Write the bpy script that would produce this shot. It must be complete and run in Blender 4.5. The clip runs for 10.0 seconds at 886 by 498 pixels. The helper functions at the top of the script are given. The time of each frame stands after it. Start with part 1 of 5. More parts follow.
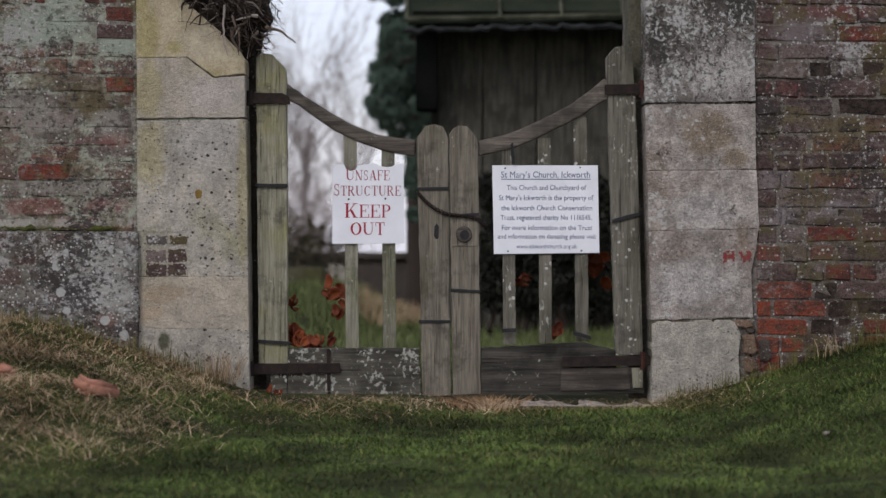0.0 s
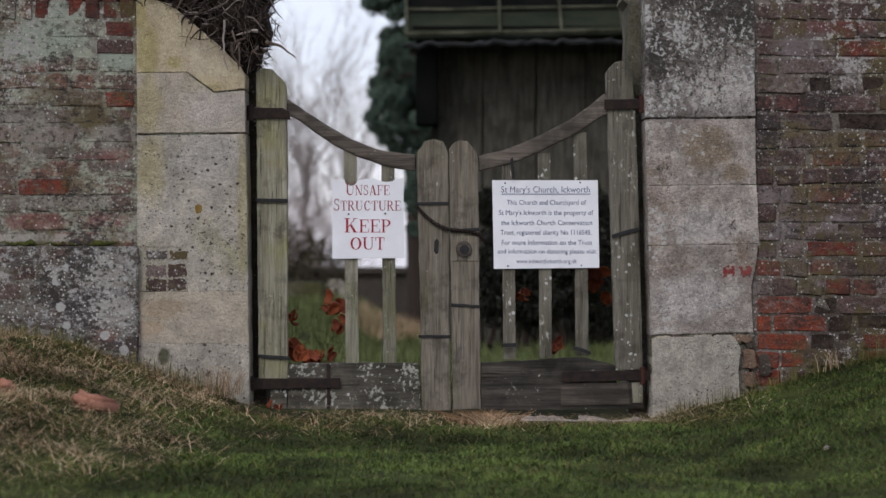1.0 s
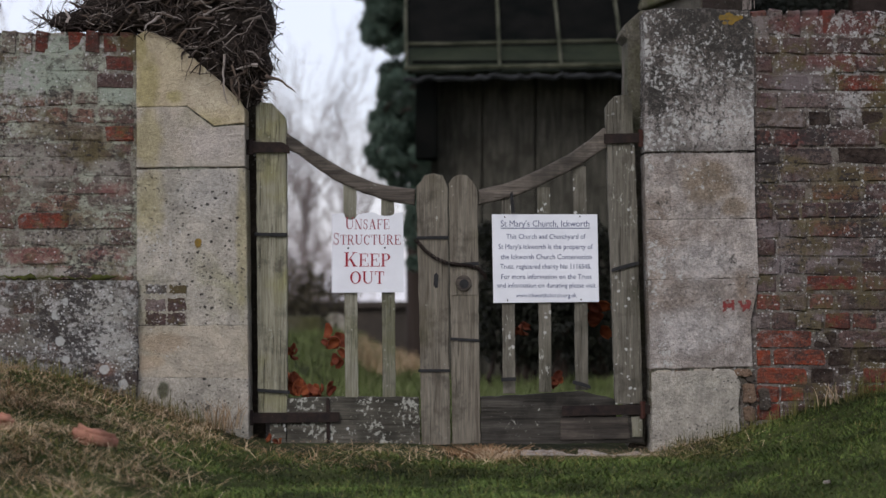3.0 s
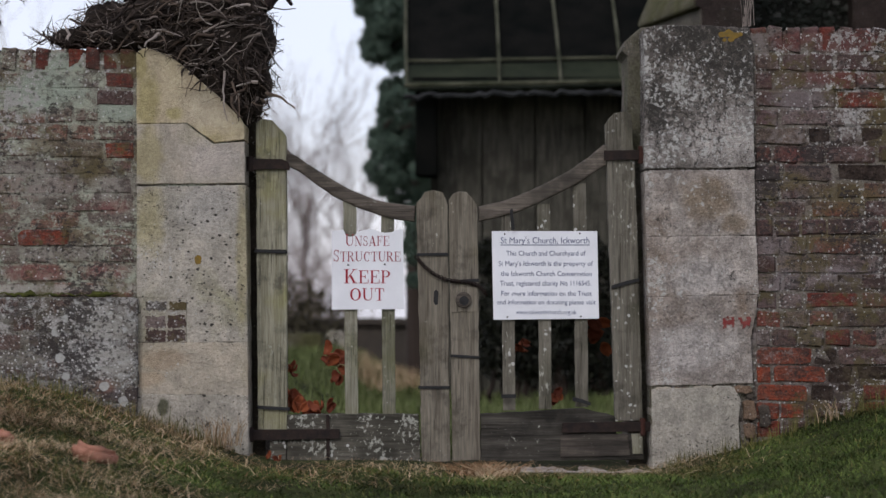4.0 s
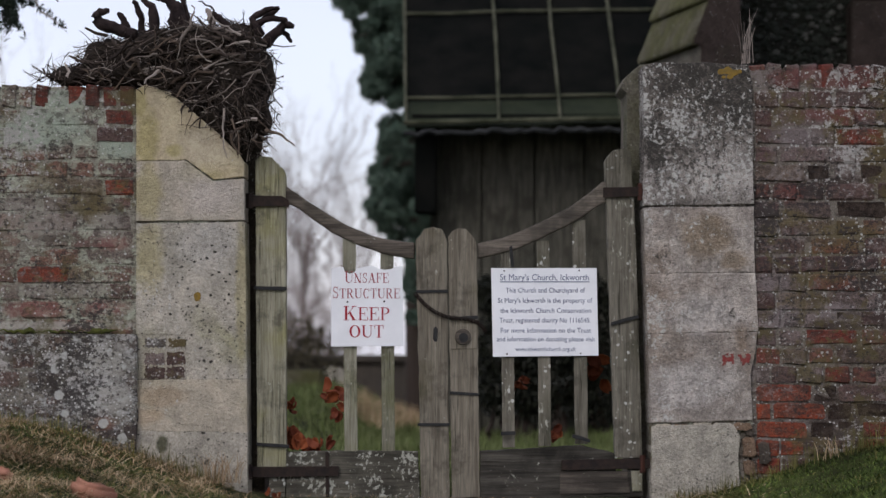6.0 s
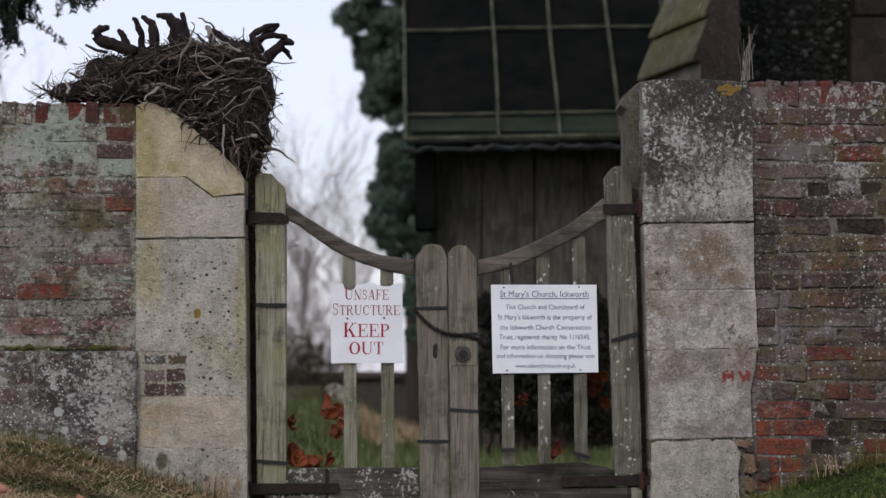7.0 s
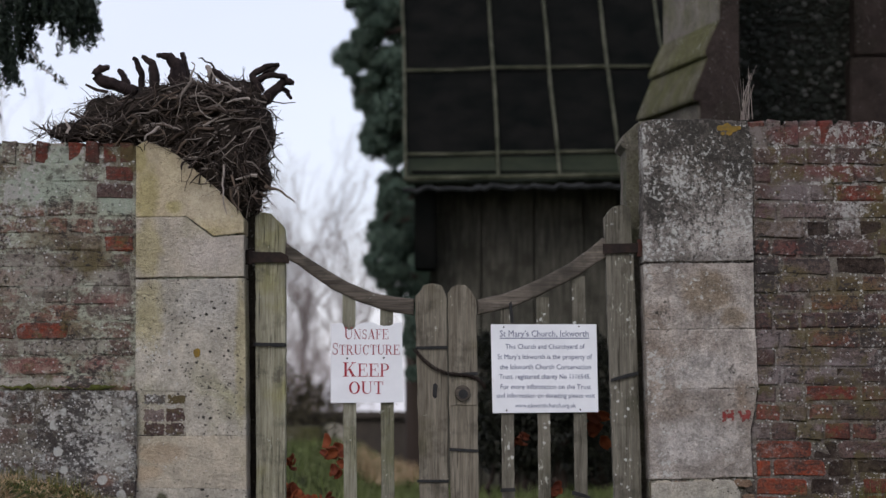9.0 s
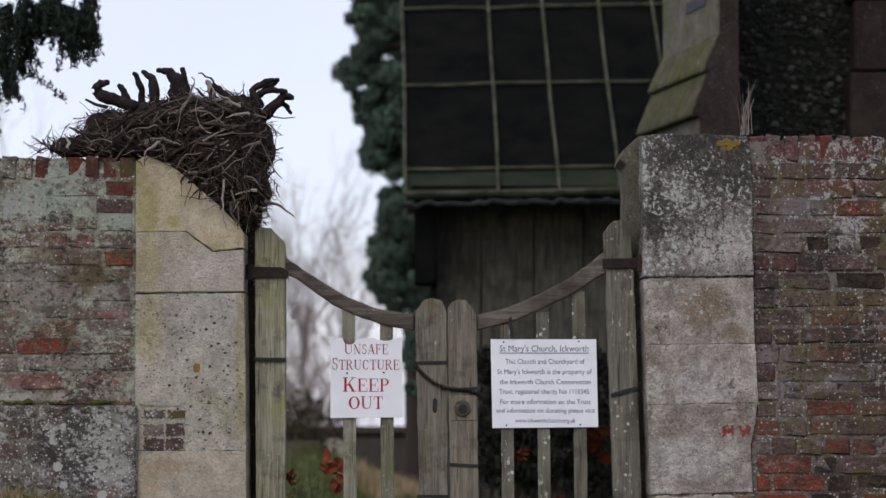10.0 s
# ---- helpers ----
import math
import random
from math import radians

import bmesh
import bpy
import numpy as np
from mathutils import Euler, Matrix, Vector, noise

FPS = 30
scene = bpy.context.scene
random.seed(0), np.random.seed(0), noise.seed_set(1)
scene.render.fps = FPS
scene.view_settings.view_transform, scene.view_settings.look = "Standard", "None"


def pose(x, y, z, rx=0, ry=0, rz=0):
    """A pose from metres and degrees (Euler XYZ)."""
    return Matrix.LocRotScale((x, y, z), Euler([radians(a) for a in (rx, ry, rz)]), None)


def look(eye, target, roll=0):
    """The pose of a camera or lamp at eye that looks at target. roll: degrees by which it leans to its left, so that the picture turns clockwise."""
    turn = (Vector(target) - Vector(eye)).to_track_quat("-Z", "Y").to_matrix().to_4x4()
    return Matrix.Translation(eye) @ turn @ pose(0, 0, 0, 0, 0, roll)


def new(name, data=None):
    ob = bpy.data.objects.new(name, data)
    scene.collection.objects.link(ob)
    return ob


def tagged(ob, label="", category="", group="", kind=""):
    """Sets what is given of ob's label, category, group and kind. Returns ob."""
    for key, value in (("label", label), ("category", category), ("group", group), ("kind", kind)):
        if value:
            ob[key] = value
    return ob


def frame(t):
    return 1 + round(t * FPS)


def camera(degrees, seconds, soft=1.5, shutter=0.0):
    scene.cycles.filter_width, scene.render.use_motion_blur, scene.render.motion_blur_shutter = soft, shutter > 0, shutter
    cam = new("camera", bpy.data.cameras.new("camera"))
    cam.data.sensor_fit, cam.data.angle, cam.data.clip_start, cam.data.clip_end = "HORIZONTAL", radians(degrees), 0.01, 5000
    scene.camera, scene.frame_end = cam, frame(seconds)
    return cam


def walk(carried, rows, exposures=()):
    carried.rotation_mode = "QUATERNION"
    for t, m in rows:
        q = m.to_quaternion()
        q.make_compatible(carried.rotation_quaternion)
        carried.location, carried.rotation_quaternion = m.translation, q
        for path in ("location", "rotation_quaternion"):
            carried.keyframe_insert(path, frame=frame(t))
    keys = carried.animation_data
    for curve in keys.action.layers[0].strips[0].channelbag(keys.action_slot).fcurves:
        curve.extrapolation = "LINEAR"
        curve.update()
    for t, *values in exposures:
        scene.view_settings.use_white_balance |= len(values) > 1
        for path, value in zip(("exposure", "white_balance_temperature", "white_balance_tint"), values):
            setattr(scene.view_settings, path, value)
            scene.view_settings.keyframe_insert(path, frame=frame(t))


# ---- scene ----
# Long lens on a tripod: the camera stands still and tilts up.
EYE, LENS = 0.639, 20.4
cam = camera(LENS, 10.0)
cam.data.dof.use_dof = True
cam.data.dof.focus_distance = 9.95
cam.data.dof.aperture_fstop = 2.9
TILTS = [
    (0.0, -0.290, 0.000), (0.5, -0.127, -0.001), (1.0, 0.056, -0.001), (1.5, 0.227, -0.002), (2.0, 0.416, -0.004),
    (2.5, 0.638, -0.010), (4.0, 1.240, -0.011), (4.5, 1.443, -0.012), (5.0, 1.662, -0.012), (5.5, 1.884, -0.018),
    (7.0, 2.488, -0.029), (7.5, 2.673, -0.027), (8.0, 2.912, -0.032), (8.5, 3.146, -0.032), (9.0, 3.408, -0.033),
    (9.5, 3.593, -0.036), (10.0, 3.755, -0.037),
]
walk(cam, [(t, pose(0, 0, EYE, 90 + pitch, 0, yaw)) for t, pitch, yaw in TILTS])

# ---- world and light: a bright overcast winter sky ----
SUN_UP, SUN_ROUND = 38.0, 205.0
world = bpy.data.worlds.new("sky")
scene.world = world
world.use_nodes = True
wn, wl = world.node_tree.nodes, world.node_tree.links
wn.clear()
sky = wn.new("ShaderNodeTexSky")
sky.sky_type, sky.sun_disc = "NISHITA", False
sky.sun_elevation, sky.sun_rotation = radians(SUN_UP), radians(SUN_ROUND)
blue = wn.new("ShaderNodeBackground")
blue.inputs["Strength"].default_value = 0.05
wl.new(sky.outputs[0], blue.inputs[0])
wtc = wn.new("ShaderNodeTexCoord")
wnoise = wn.new("ShaderNodeTexNoise")
wnoise.inputs["Scale"].default_value, wnoise.inputs["Detail"].default_value = 2.2, 4
wmap = wn.new("ShaderNodeMapping")
wmap.inputs["Scale"].default_value = (1, 1, 3)
wl.new(wtc.outputs["Generated"], wmap.inputs[0])
wl.new(wmap.outputs[0], wnoise.inputs[0])
wramp = wn.new("ShaderNodeValToRGB")
wramp.color_ramp.elements[0].position, wramp.color_ramp.elements[0].color = 0.35, (0.70, 0.69, 0.85, 1)
wramp.color_ramp.elements[1].position, wramp.color_ramp.elements[1].color = 0.65, (0.84, 0.82, 0.94, 1)
wl.new(wnoise.outputs[0], wramp.inputs[0])
cloud = wn.new("ShaderNodeBackground")
cloud.inputs["Strength"].default_value = 0.82
wl.new(wramp.outputs[0], cloud.inputs[0])
wadd = wn.new("ShaderNodeAddShader")
wl.new(blue.outputs[0], wadd.inputs[0])
wl.new(cloud.outputs[0], wadd.inputs[1])
wout = wn.new("ShaderNodeOutputWorld")
wl.new(wadd.outputs[0], wout.inputs[0])
sun_data = bpy.data.lights.new("sun", "SUN")
sun_data.energy, sun_data.angle, sun_data.color = 1.1, radians(25), (1.0, 0.955, 0.95)
sun = new("sun", sun_data)
sun.matrix_world = look((0, 0, 20), (0 + 10 * math.sin(radians(25)), 10 * math.cos(radians(25)), 20 - 10 * math.tan(radians(SUN_UP))))

# ---- helpers of the scene ----
FOCAL = 784 / math.tan(radians(LENS / 2))
rnd = random.Random(7)


def P(u, v, y):
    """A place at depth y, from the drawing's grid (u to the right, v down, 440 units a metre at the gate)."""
    return Vector(((u - 784) * y / FOCAL, y, EYE + (419 - v) * y / FOCAL))


def thing(name, loc, label, category, group="", kind=""):
    ob = new(name)
    ob.location = loc
    ob.empty_display_size = 0.1
    return tagged(ob, label, category, group, kind)


def base_of(ob):
    """World place of a thing or part, before the scene is evaluated."""
    p = Vector((0, 0, 0))
    while ob:
        p += ob.location
        ob = ob.parent
    return p


def smooth(me, on=True):
    me.polygons.foreach_set("use_smooth", [on] * len(me.polygons))


def part(name, bm, material, parent=None, label="", soft=False):
    """Links a bmesh, in world coordinates, as one mesh object under its parent."""
    me = bpy.data.meshes.new(name)
    if parent:
        bmesh.ops.translate(bm, verts=bm.verts, vec=-base_of(parent))
    bm.normal_update()
    bm.to_mesh(me)
    bm.free()
    if soft:
        smooth(me)
    me.materials.append(material)
    ob = new(name, me)
    if parent:
        ob.parent = parent
    return tagged(ob, label)


def mesh_part(name, verts, faces, material, parent=None, label="", soft=False):
    """The same from vertex and face arrays in world coordinates."""
    v = np.asarray(verts, dtype=float)
    if parent:
        v = v - np.array(base_of(parent))
    me = bpy.data.meshes.new(name)
    me.from_pydata(v.tolist(), [], faces if isinstance(faces, list) else faces.tolist())
    if soft:
        smooth(me)
    me.materials.append(material)
    ob = new(name, me)
    if parent:
        ob.parent = parent
    return tagged(ob, label)


def prism(bm, pts, y0, y1, wear=0.0, step=0.03, bevel=0.004, seed=0):
    """A slab with the outline pts (x, z), from y0 to y1, with worn edges."""
    r = random.Random(seed)
    out = []
    for i, (x, z) in enumerate(pts):
        x2, z2 = pts[(i + 1) % len(pts)]
        n = max(1, int(math.hypot(x2 - x, z2 - z) / step)) if wear else 1
        for k in range(n):
            w = wear * (0.5 if k == 0 else 1)
            out.append((x + (x2 - x) * k / n + r.uniform(-w, w), z + (z2 - z) * k / n + r.uniform(-w, w)))
    area = sum(a[0] * b[1] - b[0] * a[1] for a, b in zip(out, out[1:] + out[:1]))
    if area < 0:
        out.reverse()
    front = [bm.verts.new((x, y0, z)) for x, z in out]
    back = [bm.verts.new((x, y1, z)) for x, z in out]
    n = len(out)
    faces = [bm.faces.new(front), bm.faces.new(back[::-1])]
    for i in range(n):
        j = (i + 1) % n
        faces.append(bm.faces.new((front[j], front[i], back[i], back[j])))
    bmesh.ops.recalc_face_normals(bm, faces=faces)
    if bevel:
        rim = [e for e in faces[0].edges] + [e for e in faces[1].edges]
        bmesh.ops.bevel(bm, geom=rim, offset=bevel, segments=2, profile=0.6, affect="EDGES", clamp_overlap=True)
    return bm


def slab(name, uv, y0, y1, material, parent, label="", wear=0.0015, bevel=0.004, step=0.03):
    pts = [(P(u, v, y0).x, P(u, v, y0).z) for u, v in uv]
    return part(name, prism(bmesh.new(), pts, y0, y1, wear, step, bevel, rnd.randint(0, 9999)), material, parent, label)


def box(bm, lo, hi, bevel=0.0):
    m = Matrix.LocRotScale([(a + b) / 2 for a, b in zip(lo, hi)], None, [b - a for a, b in zip(lo, hi)])
    made = bmesh.ops.create_cube(bm, size=1, matrix=m)["verts"]
    if bevel:
        bmesh.ops.bevel(bm, geom=list({e for v in made for e in v.link_edges}), offset=bevel, segments=2, affect="EDGES")
    return bm


def tube_arrays(path, radii, sides=6, caps=True):
    """Vertices and faces of a tapered tube along a path."""
    path = np.asarray(path, dtype=float)
    n = len(path)
    tan = np.gradient(path, axis=0)
    tan /= np.linalg.norm(tan, axis=1)[:, None] + 1e-9
    ref = np.array([0.0, 0.0, 1.0]) if abs(tan[0, 2]) < 0.8 else np.array([1.0, 0.0, 0.0])
    side = np.cross(tan, ref)
    side /= np.linalg.norm(side, axis=1)[:, None] + 1e-9
    up = np.cross(side, tan)
    a = np.arange(sides) * 2 * np.pi / sides
    r = np.asarray(radii, dtype=float).reshape(-1, 1, 1) * np.ones((n, 1, 1))
    ring = path[:, None] + r * (np.cos(a)[None, :, None] * side[:, None] + np.sin(a)[None, :, None] * up[:, None])
    faces = [(i * sides + k, i * sides + (k + 1) % sides, (i + 1) * sides + (k + 1) % sides, (i + 1) * sides + k)
             for i in range(n - 1) for k in range(sides)]
    if caps:
        faces += [tuple(range(sides))[::-1], tuple((n - 1) * sides + k for k in range(sides))]
    return ring.reshape(-1, 3), faces


class Heap:
    """Collects many small pieces into one mesh."""

    def __init__(self):
        self.v, self.f, self.n = [], [], 0

    def add(self, verts, faces):
        verts = np.asarray(verts)
        self.v.append(verts)
        self.f += [tuple(i + self.n for i in f) for f in faces]
        self.n += len(verts)

    def tube(self, path, radii, sides=6):
        self.add(*tube_arrays(path, radii, sides))

    def link(self, name, material, parent=None, label="", soft=False):
        return mesh_part(name, np.concatenate(self.v), self.f, material, parent, label, soft)


# ---- materials ----
class Paint:
    """A node material under construction, in world coordinates."""

    def __init__(self, name, rough=0.9, metal=0.0):
        self.mat = bpy.data.materials.new(name)
        self.mat.use_nodes = True
        self.nodes, self.links = self.mat.node_tree.nodes, self.mat.node_tree.links
        self.bsdf = self.nodes["Principled BSDF"]
        self.bsdf.inputs["Roughness"].default_value = rough
        self.bsdf.inputs["Metallic"].default_value = metal
        self.bsdf.inputs["Specular IOR Level"].default_value = 0.12
        self.pos = self.nodes.new("ShaderNodeNewGeometry").outputs["Position"]
        self.maps = {}

    def put(self, value, socket):
        if isinstance(value, bpy.types.NodeSocket):
            self.links.new(value, socket)
        elif isinstance(value, tuple):
            socket.default_value = (*value, 1) if len(value) == 3 else value
        else:
            socket.default_value = value

    def coords(self, scale):
        if scale == (1, 1, 1):
            return self.pos
        if scale not in self.maps:
            m = self.nodes.new("ShaderNodeMapping")
            m.inputs["Scale"].default_value = scale
            self.links.new(self.pos, m.inputs[0])
            self.maps[scale] = m.outputs[0]
        return self.maps[scale]

    def noise(self, scale, detail=4, rough=0.6, stretch=(1, 1, 1), warp=0.0):
        n = self.nodes.new("ShaderNodeTexNoise")
        self.links.new(self.coords(stretch), n.inputs["Vector"])
        n.inputs["Scale"].default_value, n.inputs["Detail"].default_value = scale, detail
        n.inputs["Roughness"].default_value, n.inputs["Distortion"].default_value = rough, warp
        return n.outputs[0]

    def cells(self, scale, out="Distance", stretch=(1, 1, 1)):
        n = self.nodes.new("ShaderNodeTexVoronoi")
        self.links.new(self.coords(stretch), n.inputs["Vector"])
        n.inputs["Scale"].default_value = scale
        return n.outputs[out]

    def ramp(self, fac, *stops):
        n = self.nodes.new("ShaderNodeValToRGB")
        while len(n.color_ramp.elements) < len(stops):
            n.color_ramp.elements.new(0.5)
        for e, (p, c) in zip(n.color_ramp.elements, stops):
            e.position, e.color = p, (*c, 1) if isinstance(c, tuple) else (c, c, c, 1)
        self.put(fac, n.inputs[0])
        return n.outputs[0]

    def mix(self, fac, a, b, how="MIX"):
        n = self.nodes.new("ShaderNodeMix")
        n.data_type, n.blend_type = "RGBA", how
        self.put(fac, n.inputs[0])
        self.put(a, n.inputs[6])
        self.put(b, n.inputs[7])
        return n.outputs[2]

    def maths(self, op, a, b=0.0):
        n = self.nodes.new("ShaderNodeMath")
        n.operation = op
        self.put(a, n.inputs[0])
        self.put(b, n.inputs[1])
        return n.outputs[0]

    def zone(self, spots):
        """1 within ragged patches (u, v, half width, half height) of the wall's face, 0 outside."""
        edge = self.maths("MULTIPLY", self.maths("SUBTRACT", self.noise(9, 6, 0.72), 0.5), 1.5)
        total = None
        for u, v, ru, rv in spots:
            a = self.nodes.new("ShaderNodeVectorMath")
            a.operation = "SUBTRACT"
            self.links.new(self.pos, a.inputs[0])
            a.inputs[1].default_value = ((u - 784) / 440, 0, EYE + (419 - v) / 440)
            b = self.nodes.new("ShaderNodeVectorMath")
            b.operation = "MULTIPLY"
            self.links.new(a.outputs[0], b.inputs[0])
            b.inputs[1].default_value = (440 / ru, 0, 440 / rv)
            c = self.nodes.new("ShaderNodeVectorMath")
            c.operation = "LENGTH"
            self.links.new(b.outputs[0], c.inputs[0])
            m = self.ramp(self.maths("ADD", c.outputs["Value"], edge), (0.55, 1.0), (1.0, 0.0))
            total = m if total is None else self.maths("MAXIMUM", total, m)
        return total

    def tint(self, col, stains):
        """Lays stains (colour, amount, patches) over a colour."""
        for c, amount, spots in stains:
            col = self.mix(self.maths("MULTIPLY", self.zone(spots), amount), col, c)
        return col

    def chance(self):
        return self.nodes.new("ShaderNodeObjectInfo").outputs["Random"]

    def island(self):
        n = [x for x in self.nodes if x.type == "NEW_GEOMETRY"][0]
        return n.outputs["Random Per Island"]

    def done(self, color, height=None, strength=0.5, dist=0.01, rough=None):
        self.put(color, self.bsdf.inputs["Base Color"])
        if rough is not None:
            self.put(rough, self.bsdf.inputs["Roughness"])
        if height is not None:
            b = self.nodes.new("ShaderNodeBump")
            b.inputs["Strength"].default_value, b.inputs["Distance"].default_value = strength, dist
            self.put(height, b.inputs["Height"])
            self.links.new(b.outputs[0], self.bsdf.inputs["Normal"])
        return self.mat


def stone(name, light, dark, stain, pale=0.5, black=0.4, stain_at=0.55, spec=0.12, stains=(), dark_at=(), pale_at=(), pits_at=(), fine=1.0, grainy=0.7):
    """Weathered limestone: stains, grain, pale and dark lichen specks. pale and black: how much of each."""
    p = Paint(name)
    p.bsdf.inputs["Specular IOR Level"].default_value = spec
    col = p.mix(p.ramp(p.noise(4.0, 7, 0.68, warp=0.3), (0.36, 0.0), (0.64, 1.0)), dark, light)
    col = p.mix(p.ramp(p.noise(2.3, 6, 0.66, (1.2, 1, 1), 0.5), (stain_at - 0.08, 0.0), (stain_at + 0.10, 0.85)), col, stain)
    col = p.mix(0.6, col, p.ramp(p.chance(), (0.0, 0.40), (1.0, 0.62)), "OVERLAY")
    col = p.tint(col, stains)
    more_dark = p.maths("MULTIPLY", p.zone(dark_at), 0.08) if dark_at else 0.0
    more_pale = p.maths("MULTIPLY", p.zone(pale_at), 0.06) if pale_at else 0.0
    mottle = p.noise(17, 6, 0.7, (1, 1, 0.8))
    col = p.mix(0.25 + 0.4 * pale, col, p.ramp(mottle, (0.36, 0.22), (0.64, 0.80)), "OVERLAY")
    grain = p.noise(95, 6, 0.75)
    col = p.mix(grainy, col, p.ramp(grain, (0.28, 0.15), (0.72, 0.85)), "OVERLAY")
    spread = p.noise(3.2, 4, 0.6)
    specks = p.maths("ADD", p.noise(44 * fine, 6, 0.75, warp=0.6), p.maths("MULTIPLY", p.maths("SUBTRACT", spread, 0.5), 0.42))
    lo = 0.70 - 0.17 * black
    specks = p.maths("ADD", specks, more_dark)
    col = p.mix(p.ramp(specks, (lo, 0.0), (lo + 0.04, 0.85)), col, (0.045, 0.042, 0.036))
    spread2 = p.noise(2.4, 4, 0.6, (1.3, 1, 1.1))
    rosette = p.maths("ADD", p.noise(38 * fine, 7, 0.74), p.maths("MULTIPLY", p.maths("SUBTRACT", spread2, 0.5), 0.7))
    hi = 0.72 - 0.16 * pale
    rosette = p.maths("ADD", rosette, more_pale)
    col = p.mix(p.ramp(rosette, (hi, 0.0), (hi + 0.035, 0.9)), col, p.mix(p.noise(70, 3), (0.66, 0.65, 0.61), (0.42, 0.41, 0.37)))
    dots = p.ramp(p.maths("ADD", p.cells(48), p.maths("MULTIPLY", p.noise(30, 6, 0.85), 0.95)), (0.57, 1.0), (0.62, 0.0))
    dots = p.maths("MULTIPLY", dots, p.ramp(p.noise(7, 3), (0.44, 0.0), (0.52, 0.9)))
    col = p.mix(p.maths("MULTIPLY", dots, min(1, pale + 0.25)), col, (0.62, 0.62, 0.57))
    pits = p.ramp(p.maths("ADD", p.cells(46, "Distance", (1, 1, 1.15)), p.maths("MULTIPLY", p.noise(26, 5, 0.8), 0.55)), (0.42, 1.0), (0.47, 0.0))
    pits = p.maths("MULTIPLY", pits, p.ramp(p.noise(5, 3, 0.5, (1, 1, 1.4)), (0.40, 0.0), (0.50, 0.9)))
    if pits_at:
        holes = p.ramp(p.maths("ADD", p.cells(30, "Distance", (1, 1, 1.3)), p.maths("MULTIPLY", p.noise(85, 5, 0.8), 0.9)), (0.62, 1.0), (0.66, 0.0))
        pits = p.maths("MAXIMUM", pits, p.maths("MULTIPLY", holes, p.maths("MULTIPLY", p.zone(pits_at), p.ramp(p.cells(30, "Color", (1, 1, 1.3)), (0.40, 0.0), (0.44, 1.6)))))
    col = p.mix(p.maths("MULTIPLY", pits, min(1, black * 1.6 + (0.4 if pits_at else 0))), col, (0.05, 0.046, 0.04))
    height = p.maths("ADD", grain, p.maths("MULTIPLY", p.noise(14, 6, 0.65), 1.6))
    return p.done(col, height, 1.0, 0.012)


OLIVE = (0.36, 0.31, 0.13)
STONE_CREAM = stone("cream_limestone", (0.56, 0.47, 0.31), (0.48, 0.41, 0.28), (0.40, 0.34, 0.17), 0.02, 0.06, 0.62, stains=[(OLIVE, 0.7, [(262, 60, 26, 60), (310, 84, 22, 14), (250, 0, 14, 40)]), ((0.55, 0.48, 0.36), 0.6, [(370, 80, 60, 50)])], grainy=0.35)
STONE_BUFF = stone("buff_limestone", (0.52, 0.46, 0.37), (0.44, 0.40, 0.325), (0.38, 0.345, 0.23), 0.05, 0.12, 0.60, stains=[(OLIVE, 0.55, [(262, 160, 34, 60)]), ((0.50, 0.45, 0.40), 0.7, [(380, 165, 60, 50)])], grainy=0.35)
STONE_GREY = stone("grey_limestone", (0.47, 0.43, 0.36), (0.35, 0.325, 0.27), (0.31, 0.295, 0.18), 0.2, 0.36, 0.60, stains=[(OLIVE, 0.5, [(266, 280, 32, 80), (430, 330, 14, 160)]), ((0.055, 0.06, 0.028), 0.85, [(290, 604, 13, 20)]), ((0.46, 0.435, 0.39), 0.7, [(370, 250, 60, 60)])], pits_at=[(370, 300, 75, 90), (390, 420, 55, 80), (300, 400, 60, 40), (370, 560, 60, 60)], grainy=0.5)
STONE_WARM = stone("warm_limestone", (0.47, 0.415, 0.325), (0.39, 0.35, 0.28), (0.35, 0.31, 0.21), 0.1, 0.25, 0.60, stains=[((0.42, 0.31, 0.20), 0.5, [(290, 520, 60, 22), (260, 555, 40, 18)])], grainy=0.35)
STONE_LICHEN = stone("lichened_limestone", (0.47, 0.42, 0.37), (0.32, 0.28, 0.245), (0.25, 0.19, 0.14), 0.68, 0.35, 0.58, stains=[((0.22, 0.165, 0.105), 0.7, [(1255, 235, 62, 50), (1300, 280, 32, 26)]), ((0.48, 0.445, 0.41), 0.7, [(1240, 375, 90, 40), (1230, 500, 90, 50)])], dark_at=[(1170, 270, 30, 80)], pale_at=[(1245, 245, 75, 50), (1180, 520, 24, 70)])
STONE_BLACK = stone("blackened_limestone", (0.45, 0.41, 0.375), (0.27, 0.245, 0.22), (0.14, 0.12, 0.10), 0.80, 0.85, 0.50, fine=1.5, stains=[((0.06, 0.053, 0.047), 0.6, [(1230, -58, 130, 26), (1175, -30, 40, 34), (1300, -5, 45, 60), (1165, 70, 22, 70)]), ((0.44, 0.40, 0.36), 0.7, [(1270, 130, 80, 50)])], dark_at=[(1230, -40, 120, 60), (1165, 60, 36, 90), (1310, 10, 36, 60)], pale_at=[(1225, 30, 36, 50), (1250, 20, 90, 60)])
STONE_RUST = stone("rusty_brown_stone", (0.26, 0.17, 0.11), (0.17, 0.12, 0.085), (0.13, 0.10, 0.075), 0.3, 0.3, 0.55)
STONE_DULL = stone("brown_and_shaded_stone", (0.095, 0.078, 0.062), (0.055, 0.046, 0.038), (0.05, 0.047, 0.028), 0.0, 0.4, 0.55, 0.1)
